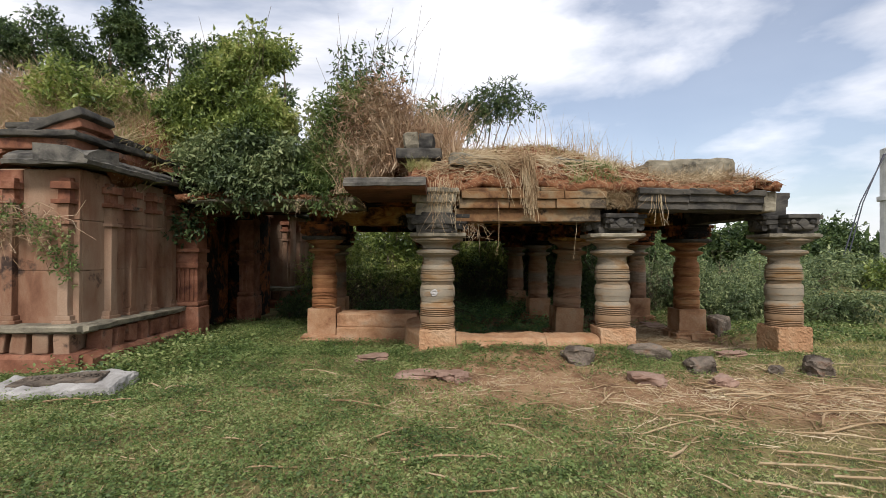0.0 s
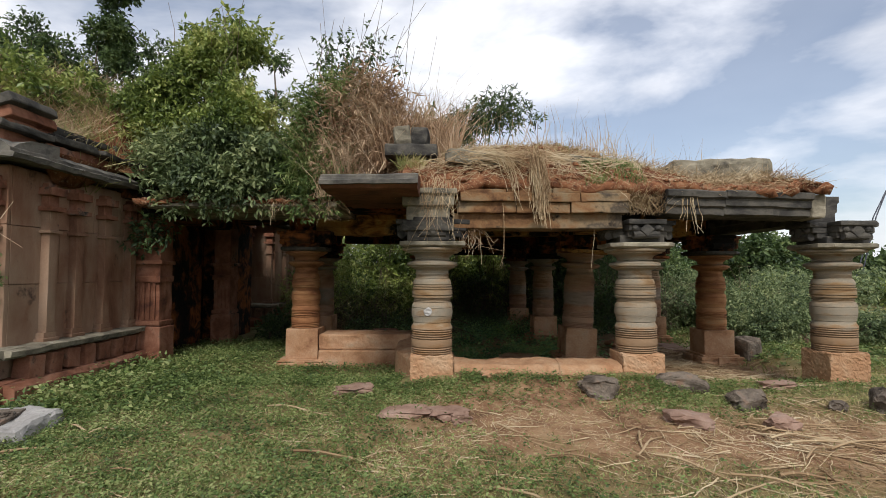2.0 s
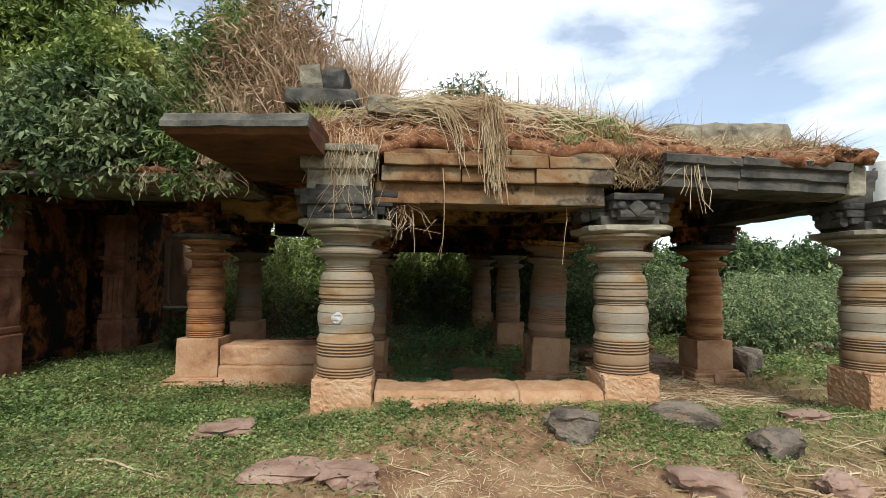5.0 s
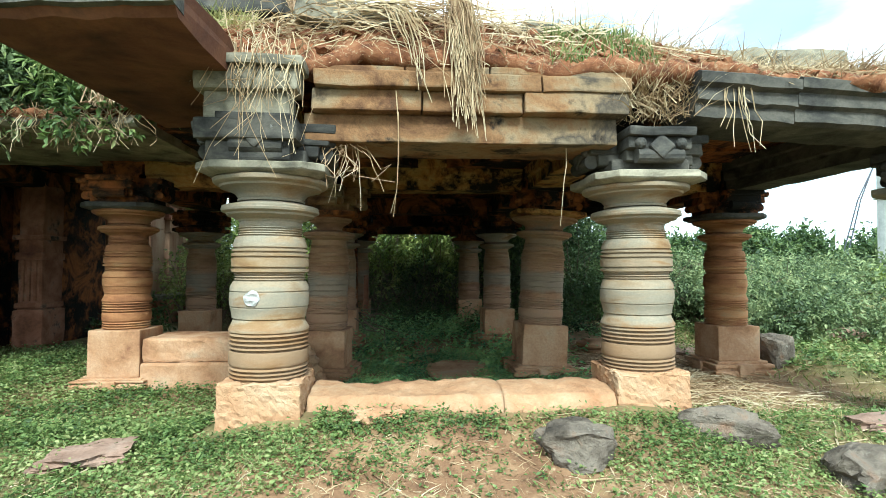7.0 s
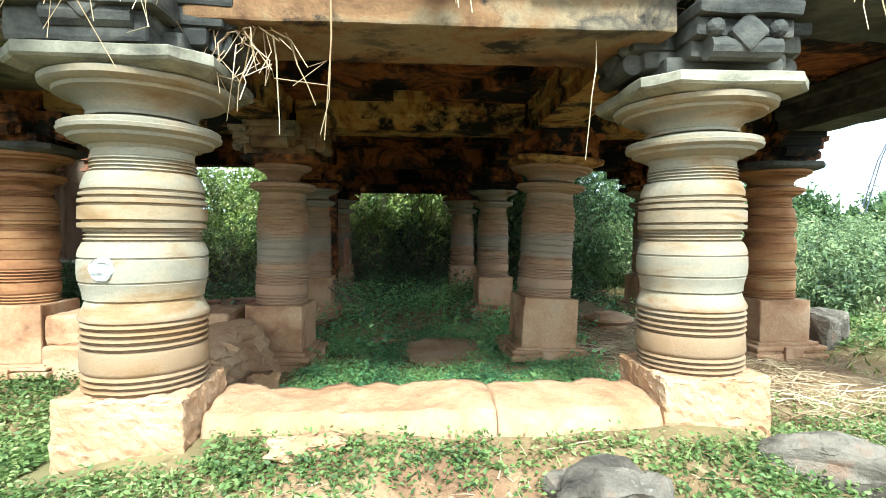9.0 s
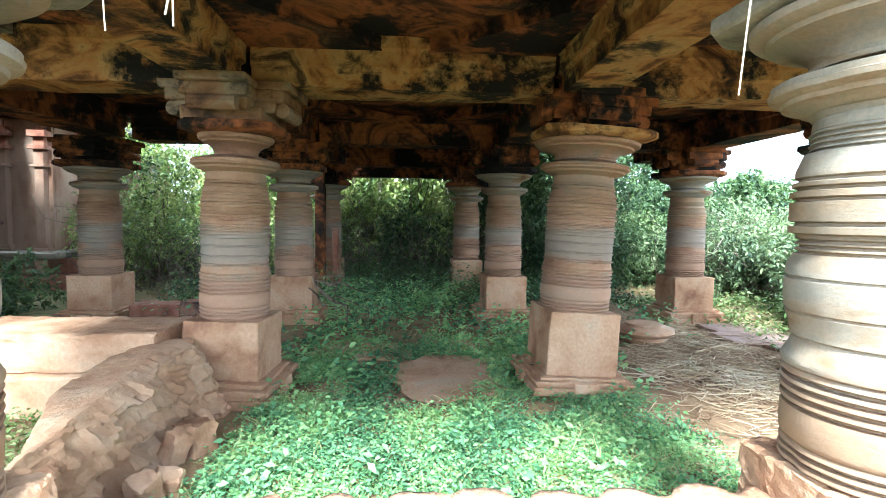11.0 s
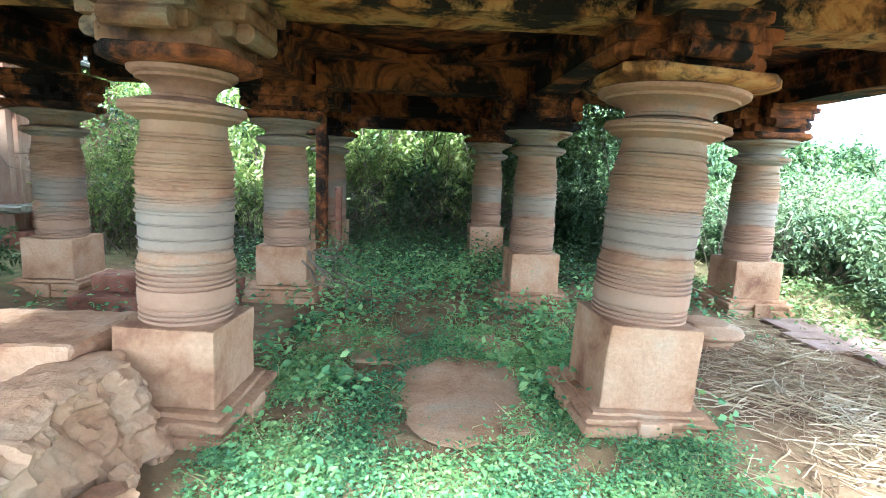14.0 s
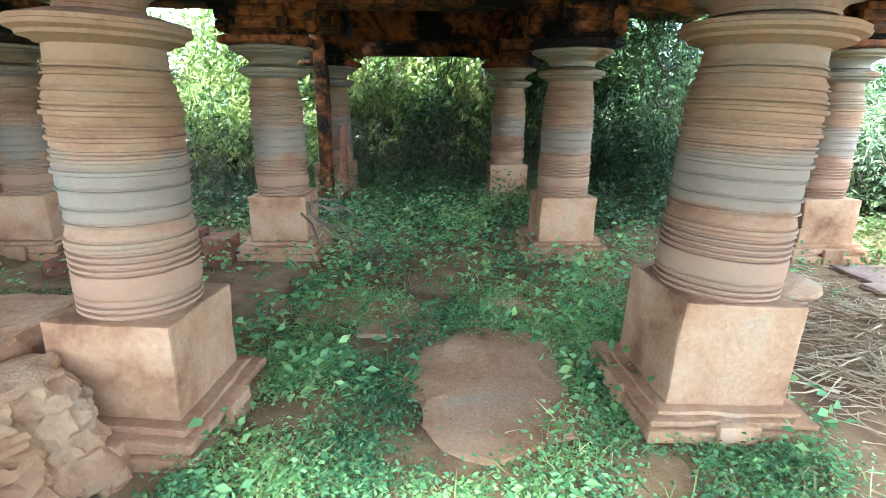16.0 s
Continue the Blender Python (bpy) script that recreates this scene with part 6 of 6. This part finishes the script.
def grass(name, rng, n, xr, yr, dens, length, width, material, label, lean=0.6):
    x, y = scatter(rng, n, xr, yr, lambda a, b: dens(a, b) * clear_of(a, b))
    P = np.stack([x, y, ground_z(x, y) - 0.005], 1)
    D = np.stack([rng.normal(scale=lean, size=len(x)), rng.normal(scale=lean, size=len(x)), np.ones(len(x))], 1)
    ob = blade_mesh(name, P, D, length, width, material, None, rng, 0.7)
    tagged(ob, label, "grass", kind="stuff")


grass("grass", rng, 150000, (-5.5, 8.0), (0.6, 6.0), lambda x, y: sstep(0.6, 1.4, y) * np.clip(greenness(x, y) * (0.45 + 0.55 * patchy(x, y, 1.4)), 0, 1), 0.05, 0.0026, GRASS, "short green grass before the hall")
grass("grass", rng, 30000, (-2, 9), (5.0, 9.5), lambda x, y: np.clip(greenness(x, y) * 0.8 + 0.1, 0, 1), 0.06, 0.0035, GRASS, "short grass near the hall")
grass("grass", rng, 26000, (5.5, 18), (6, 22), lambda x, y: np.full_like(x, 0.9), 0.11, 0.008, GRASS, "grass of the field beside the hall")
grass("grass", rng, 7000, (0.1, 3.2), (8.6, 13.0), hall, 0.12, 0.0035, GRASS, "thin grass in the hall")
clump = lambda x, y: np.clip(sum(np.exp(-(((x - a) / s) ** 2 + ((y - c) / (0.6 * s)) ** 2)) for a, c, s in ((0.4, 3.3, 0.6), (0.9, 4.2, 0.5), (-1.3, 3.0, 0.35), (1.7, 2.7, 0.4), (-2.6, 3.6, 0.4), (4.9, 6.6, 0.4), (2.4, 4.4, 0.3), (-0.2, 2.3, 0.4), (5.6, 7.6, 0.4))), 0, 1)
grass("grass", rng, 26000, (-4, 6.5), (1.6, 8.2), clump, 0.10, 0.003, WEED, "taller dark green grass in clumps")
weeds("weed_clumps", rng, 2600, (-4, 6.5), (1.6, 8.2), clump, 7, 0.03, 0.11, WEED, "small leafy weeds among the grass clumps")
grass("dry_grass", rng, 56000, (-3.5, 6.8), (1.4, 7.6), lambda x, y: np.clip(1.1 - greenness(x, y), 0.32, 1), 0.07, 0.0028, STRAW, "dry blades lying in the worn ground", 2.2)


def litter(name, rng, n, centre, spread, length, r, material, label, lift=0.02, cat="straw"):
    st, dv = [], []
    while len(st) < n:
        x, y = centre[0] + rng.normal() * spread[0], centre[1] + rng.normal() * spread[1]
        if clear_of(np.array([x]), np.array([y]))[0] < 0.5:
            continue
        a = rng.uniform(0, 6.28)
        l = length * rng.uniform(0.4, 1.4)
        ex, ey = x + l * math.cos(a), y + l * math.sin(a)
        z0, z1 = gz(x, y) + rng.uniform(0.3, 1.5) * lift, gz(ex, ey) + rng.uniform(0.3, 1.5) * lift
        st.append((x, y, z0))
        dv.append((ex - x, ey - y, z1 - z0))
    return stalks(name, rng, st, dv, material, label, r, cat, 0.0, 0.03)


rng = np.random.RandomState(15)
litter("straw_litter", rng, 420, (4.2, 5.4), (1.5, 0.8), 0.40, 0.006, STRAW, "dry straw strewn over the worn ground")
litter("straw_litter", rng, 500, (1.8, 5.3), (2.6, 1.3), 0.30, 0.005, STRAW, "scattered dry straw on the grass")
litter("straw_heap", rng, 1500, (4.35, 11.2), (0.55, 0.95), 0.26, 0.0045, STRAW, "heap of dry straw on the hall's floor", 0.035)
litter("straw_heap", rng, 90, (4.3, 11.0), (0.6, 0.95), 0.42, 0.007, STRAW, "thick dry stalks in the straw heap", 0.05)
litter("chaff", rng, 1500, (4.3, 11.1), (0.65, 1.0), 0.12, 0.0035, BROWNGRASS, "brown chaff and leaf scraps on the hall's floor", 0.02)
litter("straw_litter", rng, 160, (5.0, 8.6), (0.8, 0.7), 0.4, 0.007, STRAW, "dry straw between the outer pillars")
litter("straw_litter", rng, 60, (2.9, 9.2), (0.5, 0.4), 0.4, 0.007, STRAW, "dry stalks on the hall's floor")


def cane(x, y, a, l, r=0.011):
    """One bent dry cane lying on the ground."""
    rnd = random.Random(int(1000 * x + 7 * y))
    pts = []
    for k in range(8):
        t = k / 7
        px, py = x + l * t * math.cos(a) + 0.06 * math.sin(3 * t + x), y + l * t * math.sin(a) + 0.05 * math.sin(4 * t + y)
        pts.append((px, py, gz(px, py) + r + 0.02 + 0.02 * math.sin(5 * t)))
    bm = bmesh.new()
    tube(bm, pts, r, r * 0.6, 6)
    for k in (2, 4, 6):
        p = Vector(pts[k])
        tube(bm, [p + Vector((-0.006 * math.cos(a), -0.006 * math.sin(a), 0)), p + Vector((0.006 * math.cos(a), 0.006 * math.sin(a), 0))], r * 1.25, r * 1.25, 6)
    tagged(part("dry_cane", bm, STRAW), "dry yellow cane lying in the grass", "cane", "canes on the ground")


for c in ((-1.2, 5.6, -0.5, 0.9), (-0.6, 4.3, 0.9, 0.5), (-1.9, 7.0, -0.25, 0.75), (0.4, 4.9, -0.9, 0.8), (-0.3, 3.9, 0.05, 0.9), (1.4, 3.1, 0.1, 0.9), (2.0, 3.5, -0.4, 0.8), (3.0, 3.4, 0.3, 1.0), (2.2, 5.1, -0.6, 0.9), (0.9, 5.6, -0.5, 0.7), (3.4, 4.6, 0.15, 1.3), (3.8, 5.2, -0.3, 1.2), (4.4, 5.9, 0.2, 1.1), (3.2, 5.8, -0.15, 1.0), (4.8, 4.9, 0.5, 1.2), (4.1, 4.2, -0.2, 1.3), (5.2, 5.5, -0.5, 0.9), (-3.3, 6.0, 0.5, 0.4), (-3.4, 6.1, 2.6, 0.35), (-3.9, 5.5, 0.1, 1.0), (-4.4, 5.55, 0.05, 0.8), (4.7, 9.8, 0.9, 0.5), (4.9, 10.2, 2.4, 0.45)):
    cane(*c)
rnd = random.Random(17)
for i in range(34):
    cane(rnd.uniform(1.6, 5.2), rnd.uniform(3.0, 6.3), rnd.gauss(-0.15, 0.45), rnd.uniform(0.5, 1.3), rnd.uniform(0.008, 0.013))
for i in range(10):
    cane(rnd.uniform(-2.5, 1.0), rnd.uniform(2.6, 6.0), rnd.uniform(-1.2, 1.0), rnd.uniform(0.2, 0.5), 0.007)


# ---- rocks and loose stones ----
def rock(x, y, sx, sy, sz, seed, mat, label, turn=0.0, sink=0.3, flat=False):
    bm = bmesh.new()
    bmesh.ops.create_icosphere(bm, subdivisions=4, radius=1.0)
    for v in bm.verts:
        p = v.co.copy()
        n = noise.noise_vector(p * 1.3 + Vector((seed, 0, 0))) * 0.35 + noise.noise_vector(p * 3.4 + Vector((0, seed, 0))) * 0.12 + noise.noise_vector(p * 8 + Vector((0, seed, 0))) * 0.07 + noise.noise_vector(p * 17 + Vector((seed, 0, 0))) * 0.03
        c = Vector([max(-0.72, min(0.72, k)) for k in p])
        if flat:
            c.z = max(-0.5, min(0.5, c.z))
        v.co = c.lerp(p, 0.25) + n
        v.co = Vector((v.co.x * sx, v.co.y * sy, v.co.z * sz))
    ob = smooth(part("rock", bm, mat))
    ob.data.set_sharp_from_angle(angle=radians(32))
    ob.matrix_world = pose(x, y, gz(x, y) + sz * (0.72 - sink), 0, 0, turn)
    tagged(ob, label, "rock", "loose rocks before the hall" if label.find("floor slab") < 0 else "floor slabs")
    return ob


rock(1.98, 7.38, 0.26, 0.18, 0.16, 1, GREYROCK, "rounded grey rock in the weeds")
rock(3.08, 7.62, 0.36, 0.14, 0.14, 2, GREYROCK, "long grey stone slab leaning by the pillar", -30)
rock(3.6, 7.1, 0.25, 0.19, 0.17, 3, GREYROCK, "broken brown-grey rock in the grass", 15)
rock(2.55, 6.35, 0.24, 0.17, 0.10, 4, FLATROCK, "flat grey-red rock on worn earth", -20)
rock(3.5, 6.35, 0.17, 0.14, 0.10, 5, FLATROCK, "small red rock on worn earth", 10)
rock(4.6, 7.0, 0.13, 0.10, 0.08, 6, GREYROCK, "small grey rock beside a larger one", 40)
rock(5.1, 6.9, 0.26, 0.2, 0.2, 7, GREYROCK, "grey rock near the corner pillar", 60)
rock(-1.05, 7.6, 0.30, 0.22, 0.07, 8, FLATROCK, "flat pale stone sunk in the grass", 10, 0.2, True)
rock(-0.35, 6.75, 0.30, 0.22, 0.06, 9, FLATROCK, "flat red stone sunk in the earth", 0, 0.2, True)
rock(0.12, 6.7, 0.25, 0.2, 0.07, 10, FLATROCK, "red stone sunk in the earth", 20, 0.2, True)
rock(0.25, 6.5, 0.13, 0.1, 0.08, 11, FLATROCK, "small red-grey stone on worn earth", 20, 0.3)
rock(4.5, 7.9, 0.30, 0.18, 0.06, 12, FLATROCK, "flat pale stone beyond the rocks", 10, 0.2, True)
rock(0.72, 7.78, 0.2, 0.1, 0.06, 13, EARTHY, "low earth-red stone by the threshold", 10, 0.35, True)
rock(8.5, 12.5, 0.5, 0.3, 0.2, 14, FLATROCK, "red stone on the grassy rise", 10, 0.3, True)


def carved_slab():
    ob = thing("carved_slab", pose(-4.55, 6.05, -0.11, 5, -2, 8), "broken pale grey slab with darker carved relief lying in weeds", "slab")
    bm = block(bmesh.new(), (-0.78, -0.36, -0.08), (0.72, 0.36, 0.11), 0.06, 0.04, 0.08, None, 0.2)
    part("slab", bm, PALE, ob)
    bm = block(bmesh.new(), (-0.50, -0.14, 0.10), (0.45, 0.24, 0.135), 0.02, 0.012, 0.06)
    field = part("relief_field", bm, GREYROCK, ob)
    for i in range(7):
        bm = bmesh.new()
        cx = -0.40 + 0.13 * i
        pts = [(cx + 0.05 * math.cos(a) * (1 - a / 9), 0.05 + 0.09 * math.sin(a) * (1 - a / 9), 0.14) for a in np.linspace(0, 7, 16)]
        tube(bm, pts, 0.014, 0.008, 6)
        part("carved_scroll", bm, GREYROCK, field)


carved_slab()


def loose():
    bm = lathe(bmesh.new(), [(0.05, 0.0), (0.24, 0.0), (0.26, 0.05), (0.24, 0.08), (0.32, 0.11), (0.34, 0.14), (0.33, 0.17), (0.25, 0.20), (0.22, 0.205), (0.2, 0.225), (0.06, 0.23)], 40, 0.004, 0.012, 3)
    ob = smooth(part("fallen_capital", bm, EARTHY))
    ob.data.set_sharp_from_angle(angle=radians(38))
    ob.matrix_world = pose(4.02, 12.45, FLOOR, 0, 0, 0)
    tagged(ob, "fallen round stone capital lying on the floor", "stone")
    ob = part("fallen_stone", block(bmesh.new(), (-0.16, -0.2, -0.05), (0.16, 0.2, 0.45), 0.06, 0.03, 0.08), GREYROCK)
    ob.matrix_world = pose(6.02, 11.05, FLOOR + 0.02, 6, -8, 12)
    tagged(ob, "dark carved stone block leaning beside a pillar", "stone")
    for lo, hi, mt in (((5.0, 12.2, -0.33), (6.1, 12.75, -0.235), FLATROCK), ((5.15, 12.76, -0.33), (6.1, 13.3, -0.24), FLATROCK), ((5.3, 11.6, -0.33), (6.3, 12.19, -0.24), FLATROCK)):
        tagged(part("paving_slab", block(bmesh.new(), lo, hi, 0.02, 0.01, 0.15), mt), "pale stone paving slab at the hall's edge", "paving", "paving slabs")
    rock(1.56, 11.2, 0.60, 0.72, 0.05, 21, EARTHY, "smooth orange earth-covered floor slab in the hall", 8, 0.45, True)
    for lo, hi in (((0.72, 11.75, -0.3), (1.3, 12.35, -0.25)), ((0.25, 12.0, -0.3), (0.7, 12.7, -0.255)), ((1.45, 12.0, -0.3), (2.0, 12.6, -0.26))):
        tagged(part("floor_slab", block(bmesh.new(), lo, hi, 0.02, 0.012, 0.12), EARTHY), "orange earth-covered floor slab in the hall", "floor slab", "floor slabs")
    for x0, x1, y0, z in ((-2.25, -1.62, 13.3, 0.02), (-1.6, -1.0, 13.25, 0.06), (-0.98, -0.72, 13.3, 0.0), (-2.3, -1.4, 13.0, -0.14)):
        tagged(part("kerb_stone", block(bmesh.new(), (x0, y0, -0.33), (x1, y0 + 0.32, z), 0.025, 0.016, 0.1), REDROCK), "dark red kerb stone between the hall's pillars", "kerb", "kerb stones")
    ob = thing("door_jamb", (0, 0, 0), "red-brown carved stone jamb at the hall's rear", "jamb")
    part("jamb", block(bmesh.new(), (-0.45, 16.15, FLOOR - 0.05), (-0.28, 16.38, 2.14), 0.02, 0.01, 0.2), SOOT_SHADE, ob)
    part("panel", block(bmesh.new(), (-0.12, 16.05, FLOOR), (-0.02, 16.2, 0.95), 0.02, 0.01, 0.2), REDROCK, ob)
    ob = thing("rear_lintel", (0, 0, 0), "sooty lintel and wall over the hall's rear opening, darkened for shade", "lintel")
    part("lintel", block(bmesh.new(), (-0.7, 17.2, 1.98), (3.0, 17.5, 2.72), 0.03, 0.015, 0.4), SOOT_SHADE, ob)


loose()


# ---- concrete mast with its stays ----
ob = thing("concrete_mast", (24.3, 27.0, gz(24.3, 27.0)), "grey concrete mast with a flange beyond the field", "mast")
smooth(part("shaft", lathe(bmesh.new(), [(0.75, 0.0), (0.72, 4.4), (0.85, 4.42), (0.85, 4.65), (0.72, 4.67), (0.70, 7.2), (0.5, 7.3)], 28), CONCRETE, ob)).data.set_sharp_from_angle(angle=radians(35))
for k, (dx, dz) in enumerate(((-2.6, 1.5), (-2.9, 1.4))):
    part("stay_wire", tube(bmesh.new(), [(-0.7, -0.1 * k, 6.9), (-0.7 + dx * 0.5, -0.2, 4.0 + 0.2 * dz), (-0.7 + dx, -0.3, 0.0)], 0.03, 0.03, 6), STEEL, ob)
